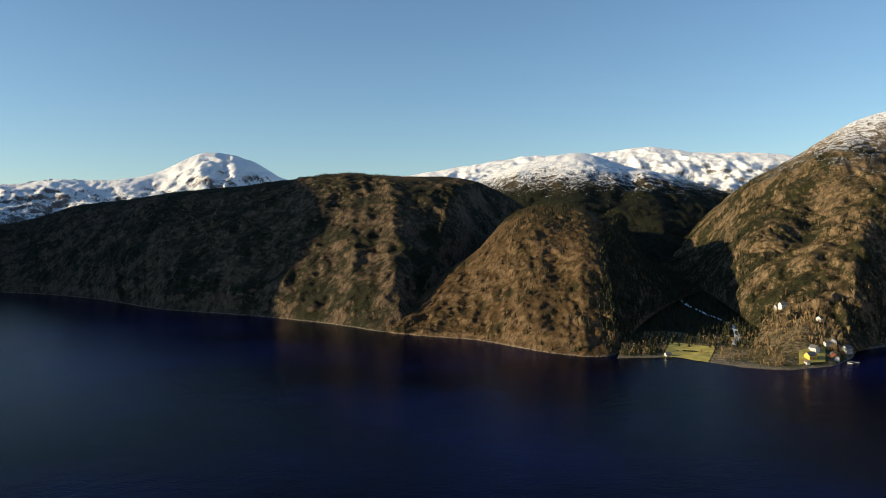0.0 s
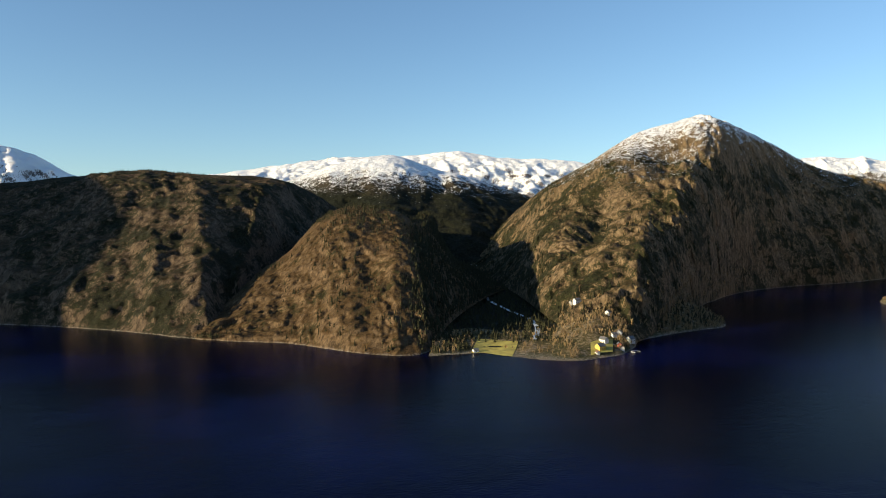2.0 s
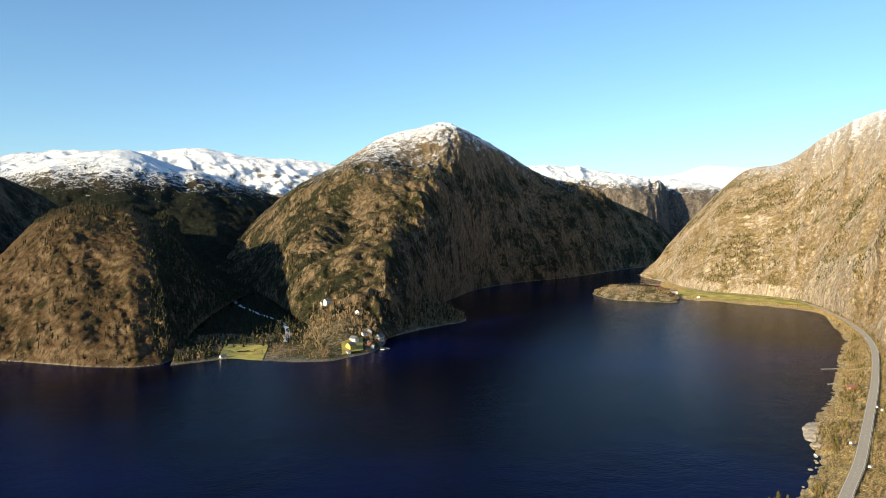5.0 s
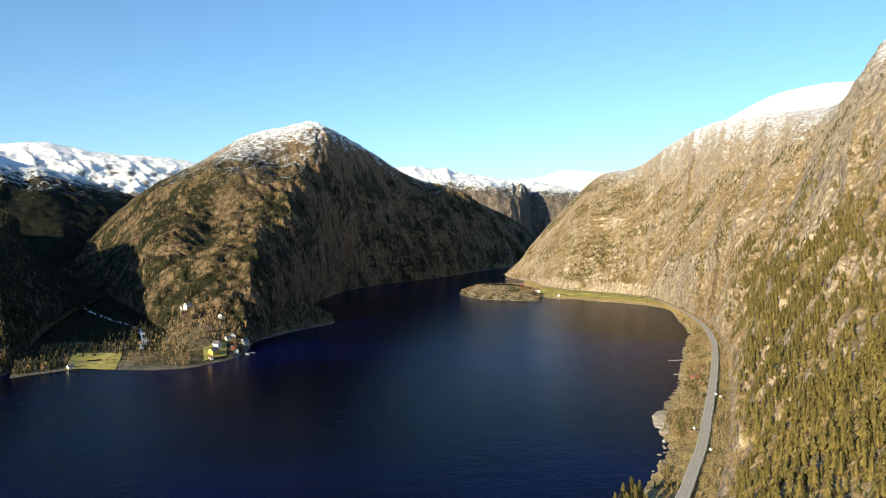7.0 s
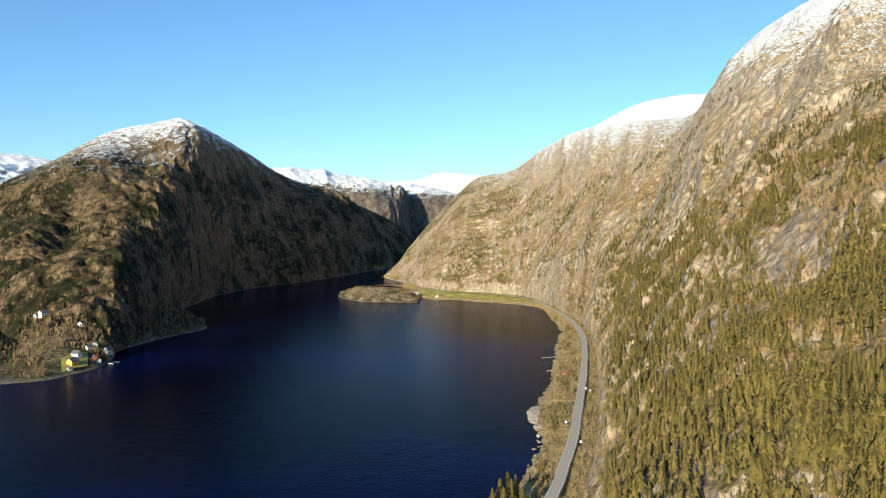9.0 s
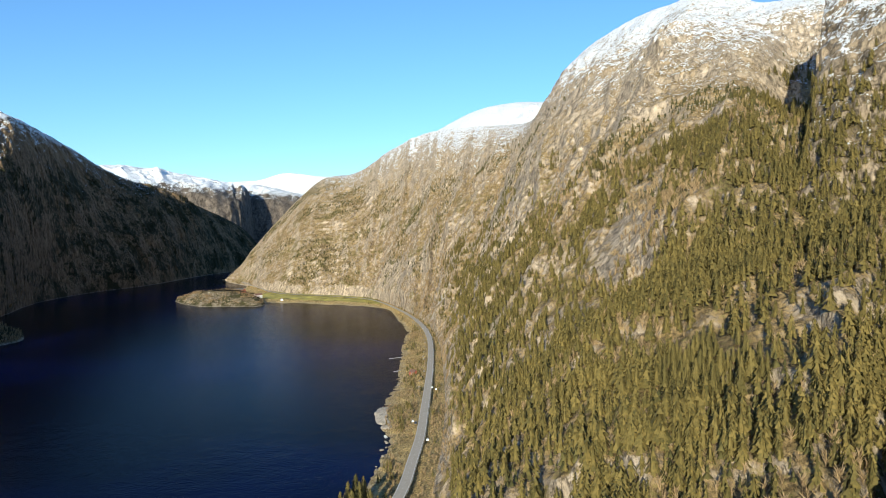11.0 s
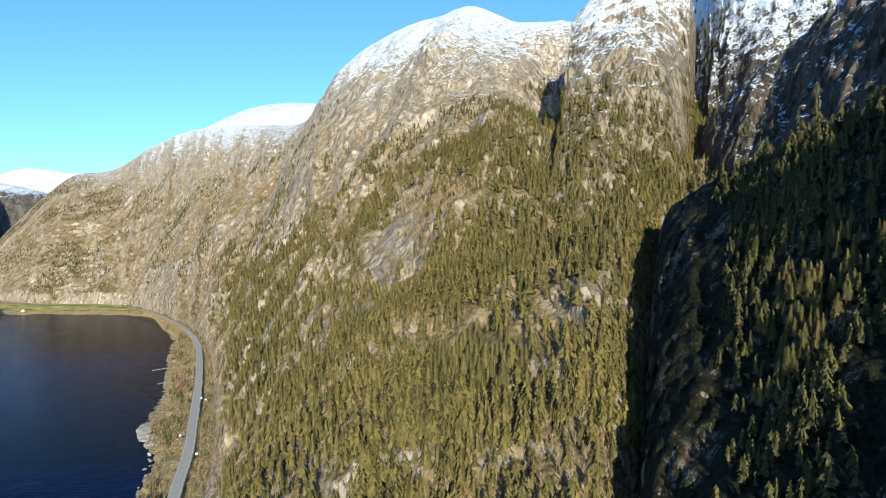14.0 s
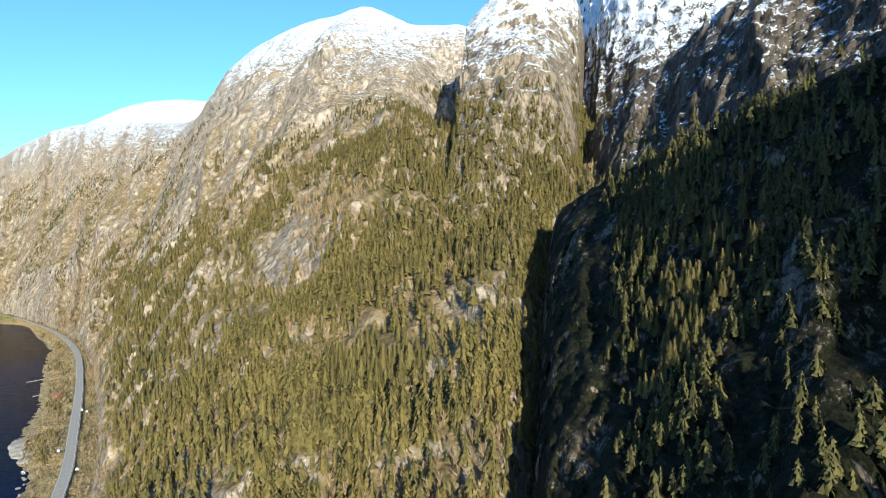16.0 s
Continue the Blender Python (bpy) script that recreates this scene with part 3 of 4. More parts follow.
# ---------------------------------------------------------------- tools for things
rng = np.random.default_rng(7)


def link_mesh(name, verts, faces, mat):
    me = bpy.data.meshes.new(name)
    me.from_pydata([tuple(v) for v in verts], [], [tuple(f) for f in faces])
    me.materials.append(mat)
    me.update()
    return me


def part(name, bm, mat, parent, label=""):
    me = bpy.data.meshes.new(name)
    bm.to_mesh(me)
    bm.free()
    me.materials.append(mat)
    ob = new(name, me)
    ob.parent = parent
    return tagged(ob, label) if label else ob


def box(bm, x0, x1, y0, y1, z0, z1, bevel=0.0):
    r = bmesh.ops.create_cube(bm, size=1.0, matrix=Matrix.Translation(((x0 + x1) / 2, (y0 + y1) / 2, (z0 + z1) / 2)) @ Matrix.Diagonal((x1 - x0, y1 - y0, z1 - z0, 1)))
    if bevel:
        bmesh.ops.bevel(bm, geom=list({e for v in r["verts"] for e in v.link_edges}), offset=bevel, segments=2, affect="EDGES")
    return bm


def patch(key, i0, i1, j0, j1, lift):
    """A piece of a landform's surface, raised."""
    g = GROUND[key][0][i0:i1, j0:j1].copy()
    g[:, :, 2] += lift
    return g


def columns(key, bearing0, bearing1):
    g, nv = GROUND[key]
    b = np.degrees(np.arctan2(g[:, nv // 2, 0], g[:, nv // 2, 1]))
    far = np.hypot(g[:, nv // 2, 0], g[:, nv // 2, 1]) > 700
    inside = np.nonzero((b >= bearing0) & (b <= bearing1) & far)[0]
    return inside.min(), inside.max()


def places(key, n, keep, seed, j0=0.02, j1=1.0):
    """Random spots on a landform, even by area, kept where keep(p, slope, bearing) exceeds a random number."""
    r = np.random.default_rng(seed)
    g, nv = GROUND[key]
    a, b = int(j0 * nv), max(int(j1 * nv) - 1, 2)
    q = g[:, a:b]
    e1, e2 = q[1:, :-1] - q[:-1, :-1], q[:-1, 1:] - q[:-1, :-1]
    nrm = np.cross(e1, e2)
    area = np.linalg.norm(nrm, axis=2)
    slope = np.abs(nrm[:, :, 2]) / (area + 1e-9)
    pick = r.choice(area.size, n, p=area.ravel() / area.sum())
    i, j = np.unravel_index(pick, area.shape)
    u, v = r.random((n, 1)), r.random((n, 1))
    p = q[i, j] + u * e1[i, j] + v * e2[i, j]
    bearing = np.degrees(np.arctan2(p[:, 0], p[:, 1]))
    ok = (keep(p, slope[i, j], bearing) > r.random(n)) & (p[:, 2] > 1.0)
    return p[ok]


def step(v, lo, hi):
    t = np.clip((v - lo) / (hi - lo), 0, 1)
    return t * t * (3 - 2 * t)


def star_tree(seed, tiers, points, width, bare=0.12, ragged=0.35, core=True):
    """A conifer one metre high: drooping ragged tiers round a thin stem. Returns verts, tris."""
    r = np.random.default_rng(seed)
    vs, fs = [], []
    for k in range(tiers):
        t = k / (tiers - 1)
        z = bare + (1 - bare) * 0.93 * t
        rad = width * (1 - t) ** 0.75 * (0.75 + 0.5 * r.random()) + 0.012
        top = min(1.0, z + (1 - bare) / tiers * 1.5)
        c = len(vs)
        ox, oy = r.normal(0, 0.012, 2)
        vs.append((ox, oy, top))
        turn = r.random() * 6.28
        m = points * 2
        for i in range(m):
            rr = rad * ((1.0 + ragged * r.normal()) if i % 2 == 0 else 0.45)
            an = turn + 6.2832 * i / m
            vs.append((ox + rr * math.cos(an), oy + rr * math.sin(an), z - (0.03 if i % 2 == 0 else -0.01) + 0.015 * r.normal()))
        fs += [(c, c + 1 + i, c + 1 + (i + 1) % m) for i in range(m)]
    if core:
        c = len(vs)
        for z, rad in ((0, 0.018), (0.8, 0.006)):
            vs += [(rad * math.cos(a), rad * math.sin(a), z) for a in (0, 2.1, 4.2)]
        for i in range(3):
            a, b = c + i, c + (i + 1) % 3
            fs += [(a, b, b + 3), (a, b + 3, a + 3)]
    return np.array(vs), np.array(fs)


def bush_tree(seed, clumps, width, bare, stem=True):
    """A conifer one metre high: a narrow inner crown and many small tufts of needles round it. Returns verts, tris."""
    r = np.random.default_rng(seed)
    vs, fs = [(0, 0, 0.99)], []
    for i in range(6):
        an = 1.047 * i
        vs.append((0.62 * width * math.cos(an), 0.62 * width * math.sin(an), bare + 0.04 + 0.05 * r.normal()))
    fs += [(0, 1 + i, 1 + (i + 1) % 6) for i in range(6)]
    size = 0.95 * width * (30 / clumps) ** 0.5
    for k in range(clumps):
        t = ((k + r.random()) / clumps) ** 1.35
        z = bare + (0.97 - bare) * t
        rad = (width * (1 - t) ** 0.75 + 0.012) * (0.65 + 0.5 * r.random())
        an = 2.4 * k + 0.5 * r.normal()
        c, out = len(vs), np.array([math.cos(an), math.sin(an), 0])
        mid = np.array([rad * out[0], rad * out[1], z])
        side = np.array([-out[1], out[0], 0])
        w = size * (0.55 + 0.45 * (1 - t)) * (0.7 + 0.6 * r.random())
        tip = mid + 0.45 * w * out + np.array([0, 0, -0.55 * w])
        top = mid - 0.35 * w * out + np.array([0, 0, 0.75 * w])
        sway = side * w * 0.55
        vs += [tuple(top + 0.3 * w * r.normal(size=3) * 0.5), tuple(tip + sway + 0.1 * w * r.normal(size=3)), tuple(tip - sway + 0.1 * w * r.normal(size=3))]
        fs.append((c, c + 1, c + 2))
    if stem:
        c = len(vs)
        for z in (0, 0.6):
            vs += [(0.018 * math.cos(a), 0.018 * math.sin(a), z) for a in (0, 2.1, 4.2)]
        for i in range(3):
            a, b = c + i, c + (i + 1) % 3
            fs += [(a, b, b + 3), (a, b + 3, a + 3)]
    return np.array(vs), np.array(fs)


def twig_tree(seed, twigs, spread=0.32):
    """A leafless broad tree one metre high: stem and many upright twigs."""
    r = np.random.default_rng(seed)
    vs, fs = [], []
    def blade(a, b, w):
        c = len(vs)
        d = r.normal(size=3) * w
        vs.extend([a + d, a - d, b])
        fs.append((c, c + 1, c + 2))
    for k in range(3):
        blade(np.array([0, 0, 0.0]), np.array([0.03 * r.normal(), 0.03 * r.normal(), 0.8]), 0.016)
    for k in range(twigs):
        z = 0.15 + 0.5 * r.random()
        an = r.random() * 6.28
        sp = spread * (0.35 + 0.65 * r.random())
        blade(np.array([0, 0, z]), np.array([sp * math.cos(an), sp * math.sin(an), min(1.0, z + 0.2 + 0.35 * r.random())]), 0.022)
    return np.array(vs), np.array(fs)


def scatter(name, templates, spots, heights, mat, label, category, seed, lean=0.03, fat=(0.85, 1.2)):
    """Many plants as one mesh."""
    r = np.random.default_rng(seed)
    which = r.integers(0, len(templates), len(spots))
    vv, ff, base = [], [], 0
    for k, (tv, tf) in enumerate(templates):
        p, h = spots[which == k], heights[which == k]
        n = len(p)
        if not n:
            continue
        an, w = r.random(n) * 6.2832, h * r.uniform(fat[0], fat[1], n)
        ca, sa = np.cos(an) * w, np.sin(an) * w
        lx, ly = r.normal(0, lean, n) * h, r.normal(0, lean, n) * h
        x = tv[None, :, 0] * ca[:, None] - tv[None, :, 1] * sa[:, None] + tv[None, :, 2] * lx[:, None] + p[:, 0:1]
        y = tv[None, :, 0] * sa[:, None] + tv[None, :, 1] * ca[:, None] + tv[None, :, 2] * ly[:, None] + p[:, 1:2]
        z = tv[None, :, 2] * h[:, None] + p[:, 2:3] - 0.04 * h[:, None]
        vv.append(np.stack([x, y, z], -1).reshape(-1, 3))
        ff.append((tf[None] + (np.arange(n) * len(tv))[:, None, None]).reshape(-1, 3) + base)
        base += n * len(tv)
    v, f = np.concatenate(vv), np.concatenate(ff)
    me = bpy.data.meshes.new(name)
    me.vertices.add(len(v))
    me.vertices.foreach_set("co", v.reshape(-1).astype(np.float32))
    me.loops.add(f.size)
    me.loops.foreach_set("vertex_index", f.reshape(-1).astype(np.int32))
    me.polygons.add(len(f))
    me.polygons.foreach_set("loop_start", np.arange(0, f.size, 3, dtype=np.int32))
    me.polygons.foreach_set("loop_total", np.full(len(f), 3, np.int32))
    me.update()
    me.materials.append(mat)
    return tagged(new(name, me), label, category, kind="stuff")


def foliage_material(name, dark, light, per_object=False):
    m, nt, bsdf = material(name)
    if per_object:
        rand = nt.nodes.new("ShaderNodeObjectInfo").outputs["Random"]
    else:
        rand = nt.nodes.new("ShaderNodeNewGeometry").outputs["Random Per Island"]
    geo = nt.nodes.new("ShaderNodeNewGeometry")
    n = noise_tex(nt, geo.outputs["Position"], 0.035, 5, 0.75)
    n2 = noise_tex(nt, geo.outputs["Position"], 1.4, 3, 0.6)
    f = calc(nt, "ADD", calc(nt, "MULTIPLY", rand, 0.28), calc(nt, "MULTIPLY", n, 0.72))
    f = calc(nt, "ADD", f, calc(nt, "MULTIPLY", calc(nt, "SUBTRACT", n2, 0.5), 0.5))
    c = ramp(nt, f, [(0.2, dark), (0.75, light)])
    nt.links.new(c, bsdf.inputs["Base Color"])
    bsdf.inputs["Roughness"].default_value = 0.85
    bsdf.inputs["Specular IOR Level"].default_value = 0.2
    return m


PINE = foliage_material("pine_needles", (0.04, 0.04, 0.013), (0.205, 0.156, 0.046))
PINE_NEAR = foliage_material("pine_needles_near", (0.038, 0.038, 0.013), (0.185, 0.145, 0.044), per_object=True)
# Darker copies of PINE: shade of spur and hills is put into these needles.
SPURWOOD = foliage_material("shade_toned_pines", (0.024, 0.028, 0.010), (0.14, 0.118, 0.038))
SHADEWOOD = foliage_material("shade_toned_woodland", (0.012, 0.015, 0.007), (0.042, 0.04, 0.016))
TWIGS = foliage_material("bare_twigs", (0.15, 0.105, 0.058), (0.40, 0.29, 0.155))
BARK = plain_material("pine_bark", (0.16, 0.095, 0.055), 0.9, scale=4.0, bump=0.02)
ROCK = plain_material("pale_rock", (0.29, 0.25, 0.2), 0.9, scale=0.15, bump=0.4, low=0.5)
SCREE = plain_material("scree", (0.42, 0.36, 0.28), 0.95, scale=0.4, bump=0.3, low=0.6)

# ---------------------------------------------------------------- meadows, scree, stream
i0, i1 = columns(101, 51.4, 60.3)
tagged(new("meadow", grid_mesh("meadow", patch(101, i0, i1, 12, 38, 0.6), FIELD)), "green hayfield between the shore and the road", "meadow", kind="structure")
for b0, b1, j0, j1 in ((16.9, 20.4, 5, 44), (25.7, 27.5, 4, 15), (24.4, 26.4, 48, 57)):
    i0, i1 = columns(111, b0, b1)
    tagged(new("meadow", grid_mesh("meadow", patch(111, i0, i1, j0, j1, 0.6), FIELD)), "yellow-green meadow on the delta", "meadow", kind="structure")

g, nv = GROUND[101]
shore_b, shore_d = np.degrees(np.arctan2(g[:, 2, 0], g[:, 2, 1])), np.hypot(g[:, 2, 0], g[:, 2, 1])
beach = np.nonzero((shore_b > 50) & (shore_d > 566) & (shore_d < 650))[0]
tagged(new("gravel_beach", grid_mesh("gravel_beach", patch(101, beach.min(), beach.max(), 0, 9, 0.35), SCREE)), "pale gravel beach at the water below the road", "beach", kind="structure")

g, nv = GROUND[77]
foot_b, foot_d = np.degrees(np.arctan2(g[:, 3, 0], g[:, 3, 1])), np.hypot(g[:, 3, 0], g[:, 3, 1])
mid_i = int(np.argmin(np.abs(foot_d - 1130) + (foot_b < 60) * 1e4))
fan = []
for j in range(6, 46, 2):
    half = 15.0 - 9.0 * (j / 46)
    fan.append([g[int(mid_i + 1.1 * j + k * half / 4), j] + np.array([0, 0, 1.2 + 0.5 * (2 - abs(k))]) for k in range(-2, 3)])
tagged(new("scree", grid_mesh("scree", np.array(fan), SCREE)), "pale fan of scree above the road bend", "scree", kind="structure")

g, nv = GROUND[131]
bed = np.array([g[int(np.clip(58 + 10 * math.sin(j * 0.12) - j * 0.12, 2, 86)), j] + np.array([0, 0, 1.5]) for j in range(4, 90)])
FOAM = plain_material("white_water", (0.55, 0.6, 0.66), 0.5, scale=0.3, low=0.25)
tagged(new("stream", grid_mesh("stream", ribbon([tuple(v) for v in bed[::5]], 7.0, 120, 0.3), FOAM)), "narrow white stream in the shaded valley", "stream", kind="structure")

# ---------------------------------------------------------------- woods
far_trees = [star_tree(300 + i, 3, 4, 0.24, 0.05, 0.3, core=False) for i in range(5)]
mid_trees = [bush_tree(320 + i, 42, 0.13 + 0.02 * (i % 4), 0.10 + 0.05 * (i % 4)) for i in range(8)]
twig_trees = [twig_tree(340 + i, 26) for i in range(5)]


def clump(p, size, seed):
    return fbm(p / size, 3, seed)


def woods(key, n, keep, low, high, seed, label, templates=far_trees, mat=SHADEWOOD, name="woodland", category="woods", j0=0.02, j1=1.0, fat=(0.85, 1.3)):
    p = places(key, n, keep, seed, j0, j1)
    h = np.random.default_rng(seed + 1).uniform(low, high, len(p))
    return scatter(name, templates, p, h, mat, label, category, seed + 2, fat=fat)


woods(31, 17000, lambda p, s, b: step(clump(p, 120, 5), -0.35, 0.1) * step(s, 0.25, 0.5) * (1 - 0.75 * (step(b, -15, -11) * step(300 - p[:, 2], 80, 160))), 2.5, 5.5, 500, "conifer woods over the hillside, darkened for shade")
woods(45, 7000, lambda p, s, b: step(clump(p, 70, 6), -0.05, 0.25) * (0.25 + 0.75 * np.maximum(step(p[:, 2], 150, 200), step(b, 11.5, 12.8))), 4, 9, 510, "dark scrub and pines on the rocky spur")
# Dense dark trees added to fill the spur's right flank with shade.
woods(45, 5000, lambda p, s, b: step(b, 11.8, 12.8), 7, 12, 512, "dark conifers added as shade on the spur flank")
woods(21, 8000, lambda p, s, b: step(clump(p, 150, 7), -0.5, 0.0) * step(345 - p[:, 2], 0, 50), 2.5, 5.5, 520, "woods below the snow cap, darkened for shade")
# Close-set dark trees blacken the valley in place of deeper shade.
woods(131, 6000, lambda p, s, b: step(clump(p, 60, 8), -0.8, -0.2), 7, 13, 530, "dark woods added as shade on the valley floor")
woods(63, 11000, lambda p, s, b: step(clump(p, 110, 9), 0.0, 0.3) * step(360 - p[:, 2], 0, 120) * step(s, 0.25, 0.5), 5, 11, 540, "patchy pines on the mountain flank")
# Dark trees added where the spur's shadow falls on the lower left flank.
woods(63, 5000, lambda p, s, b: step(23.5 - b, 0, 2) * step(150 - p[:, 2], 0, 60), 6, 11, 547, "dark woods added as shade on the mountain flank")
woods(63, 3500, lambda p, s, b: step(70 - p[:, 2], 0, 30) * step(b, 22, 25) * step(39 - b, 0, 4), 7, 13, 545, "bare brown trees at the mountain's foot", twig_trees, TWIGS, "scrub", "scrub")
def delta_scrub(p, s, b):
    d = np.hypot(p[:, 0], p[:, 1])
    open_ground = step(b, 16.6, 16.9) * step(19.6 - b, 0, 0.4) + step(b, 24.6, 24.9) * step(27.8 - b, 0, 0.3) * (1 - step(d, 975, 985) * step(1105 - d, 0, 10)) + step(b, 23.7, 24.0) * step(26.8 - b, 0, 0.3) * step(d, 1085, 1095) * step(1165 - d, 0, 10)
    return (1 - np.clip(open_ground, 0, 1)) * (0.35 + 0.65 * step(clump(p, 40, 4), -0.3, 0.1))


woods(111, 3600, lambda p, s, b: delta_scrub(p, s, b) * (0.3 + 0.7 * step(b, 23.4, 24.6)), 4, 9, 550, "bare brown trees and bushes on the delta", twig_trees, TWIGS, "scrub", "scrub", j0=0.06)
woods(111, 1500, lambda p, s, b: 0.6 * step(b, 29.0, 31.0) + step(16.6 - b, 0, 0.5), 6, 11, 555, "dark pines on the wooded spit", j0=0.15)
ROAD_POINTS = sample(curve(ROAD_LINE, len(ROAD_LINE)), np.linspace(0, len(ROAD_LINE) - 1, 700))


def off_road(p):
    d = np.min(np.hypot(p[:, None, 0] - ROAD_POINTS[None, :, 0], p[:, None, 1] - ROAD_POINTS[None, :, 1]), axis=1)
    return step(d, 5.5, 7.0)


woods(101, 14000, lambda p, s, b: step(clump(p, 30, 11), -0.4, 0.1) * step(b, 60.2, 60.8) * step(p[:, 2], 1.0, 2.2) * off_road(p), 1.2, 3.8, 560, "brown bushes on the bank below the road", twig_trees, TWIGS, "scrub", "scrub", j0=0.08, j1=1.0, fat=(1.0, 1.7))
woods(101, 5000, lambda p, s, b: step(clump(p, 22, 31), 0.0, 0.25) * step(b, 58.5, 59.5) * step(p[:, 2], 1.5, 3) * off_road(p), 2.5, 6.0, 562, "small green pines along the road bank", mid_trees, PINE, "woodland", "woods", j0=0.1, j1=1.0)
woods(117, 2600, lambda p, s, b: step(clump(p, 25, 12), -0.2, 0.2), 2, 5, 565, "brown scrub on the knoll", twig_trees, TWIGS, "scrub", "scrub", j0=0.15, fat=(1.0, 1.6))


def forest_edge(p, s, b):
    d = np.hypot(p[:, 0], p[:, 1])
    up = step(b, 64.6, 67.5 + d * 0.0) * step(150 + 5.5 * np.maximum(b - 75, 0) + 120 * clump(p, 75, 14) - p[:, 2], -45, 75)
    return up * (0.15 + 0.85 * step(clump(p, 42, 13), -0.4, 0.15)) * (0.4 + 0.6 * step(b, 67, 78))


SLOPE_TREES = places(77, 160000, lambda p, s, b: forest_edge(p, s, b) * step(s, 0.2, 0.4) * step(np.hypot(p[:, 0], p[:, 1]), 60, 120) * (p[:, 0] < 1150), 570, 0.02, 0.9)
h = np.random.default_rng(571).uniform(5.0, 11.5, len(SLOPE_TREES))
SPUR_TREES = places(95, 62000, lambda p, s, b: (0.2 + 0.8 * step(clump(p, 26, 15), -0.3, 0.05)) * step(s, 0.12, 0.3) * step(b, 102.5, 106.5) * (1 - 0.45 * step(b, 109, 113)), 572, 0.05, 1.0)
hs = np.random.default_rng(573).uniform(3.0, 6.8, len(SPUR_TREES))
woods(83, 8000, lambda p, s, b: 0.95 * step(275 - p[:, 2], 0, 100) * step(clump(p, 34, 16), -0.4, 0.2), 4.5, 9, 575, "green pines up the rock pillar", mid_trees, PINE, "forest", "forest", j1=0.85)
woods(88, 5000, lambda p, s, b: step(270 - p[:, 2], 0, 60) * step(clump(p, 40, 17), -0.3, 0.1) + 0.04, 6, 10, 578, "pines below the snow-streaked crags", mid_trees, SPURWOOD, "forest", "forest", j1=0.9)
woods(91, 2200, lambda p, s, b: step(clump(p, 30, 19), -0.1, 0.25) * step(240 - p[:, 2], 0, 60), 4, 7, 585, "pines among the crags, needles darkened for shade", mid_trees, SPURWOOD, "forest", "forest", j0=0.1)
woods(77, 14000, lambda p, s, b: step(40 - p[:, 2], 0, 20) * step(b, 60.5, 63) * step(clump(p, 25, 21), -0.3, 0.2), 1.5, 4.5, 588, "brown bushes along the road's upper side", twig_trees, TWIGS, "scrub", "scrub", j0=0.004, j1=0.12)
woods(77, 36000, lambda p, s, b: step(clump(p, 60, 18), -0.15, 0.25) * step(300 - p[:, 2], 0, 120) * step(b, 50, 54) * (p[:, 0] > 150), 3, 7, 580, "bare brown birches over the sunny slope", twig_trees, TWIGS, "scrub", "scrub", j0=0.03, j1=0.8)

woods(77, 60000, lambda p, s, b: step(clump(p, 75, 24), 0.02, 0.3) * step(365 - p[:, 2], 0, 120) * step(s, 0.3, 0.6) * step(b, 50, 54) * (p[:, 0] > 200), 2.5, 6, 582, "scattered dark pines and juniper on the rocky slope", far_trees, SPURWOOD, "scrub", "scrub", j0=0.03, j1=0.97)

# the nearest conifers, each a thing of its own
def near_conifer(seed, tufts, width, bare):
    """A conifer one metre high: a tapered stem and a crown of drooping boughs."""
    tree = new("pine_tree")
    bm = bmesh.new()
    bmesh.ops.create_cone(bm, cap_ends=True, segments=7, radius1=0.022, radius2=0.004, depth=0.97, matrix=Matrix.Translation((0, 0, 0.485)))
    part("trunk", bm, BARK, tree)
    vs, fs = bush_tree(seed, tufts, width, bare, False)
    crown = new("crown", link_mesh("crown", vs, fs, PINE_NEAR))
    crown.parent = tree
    return tree


kinds = [near_conifer(700 + i, 240, 0.14 + 0.02 * (i % 3), 0.10 + 0.07 * (i % 4)) for i in range(6)]


def near_things(spots, heights, near, count, label, group, seed):
    r = np.random.default_rng(seed)
    order = np.argsort(np.hypot(spots[:, 0] - near[0], spots[:, 1] - near[1]))
    for i in order[:count]:
        k = kinds[r.integers(0, len(kinds))]
        hh = heights[i]
        c = copy_thing(k, Matrix.Identity(4))
        c.matrix_basis = Matrix.LocRotScale(tuple(spots[i] - np.array([0, 0, 0.3])), Euler((r.normal() * 0.03, r.normal() * 0.03, r.random() * 6.28)), (hh * r.uniform(0.9, 1.15),) * 2 + (hh,))
        tagged(c, label, "tree", group)
    return order[count:]


rest = near_things(SPUR_TREES, hs, (170, -62), 190, "dark green pine rooted on the shaded crag", "pines on the crag", 11)
scatter("forest", mid_trees, SPUR_TREES[rest], hs[rest], SPURWOOD, "pines over the spur, needles darkened for shade", "forest", 12)
rest = near_things(SLOPE_TREES, h, (260, 20), 105, "olive green conifer on the sunny slope", "conifers on the slope", 13)
scatter("forest", mid_trees, SLOPE_TREES[rest], h[rest], PINE, "dense olive green conifer forest on the sunny slope", "forest", 14)
for k in kinds:
    for o in (*k.children_recursive, k):
        bpy.data.objects.remove(o)

# ---------------------------------------------------------------- houses
WHITE = plain_material("white_boards", (0.74, 0.73, 0.70), 0.7, scale=1.5, low=0.85, high=1.08)
YELLOW = plain_material("yellow_boards", (0.75, 0.50, 0.10), 0.7, scale=1.5, low=0.85)
RED = plain_material("red_boards", (0.33, 0.07, 0.045), 0.75, scale=1.5)
GREY = plain_material("grey_boards", (0.36, 0.38, 0.41), 0.75, scale=1.5)
SLATE = plain_material("slate_roof", (0.12, 0.12, 0.125), 0.6, scale=2.0)
TILE = plain_material("brown_roof", (0.17, 0.095, 0.07), 0.7, scale=2.0)
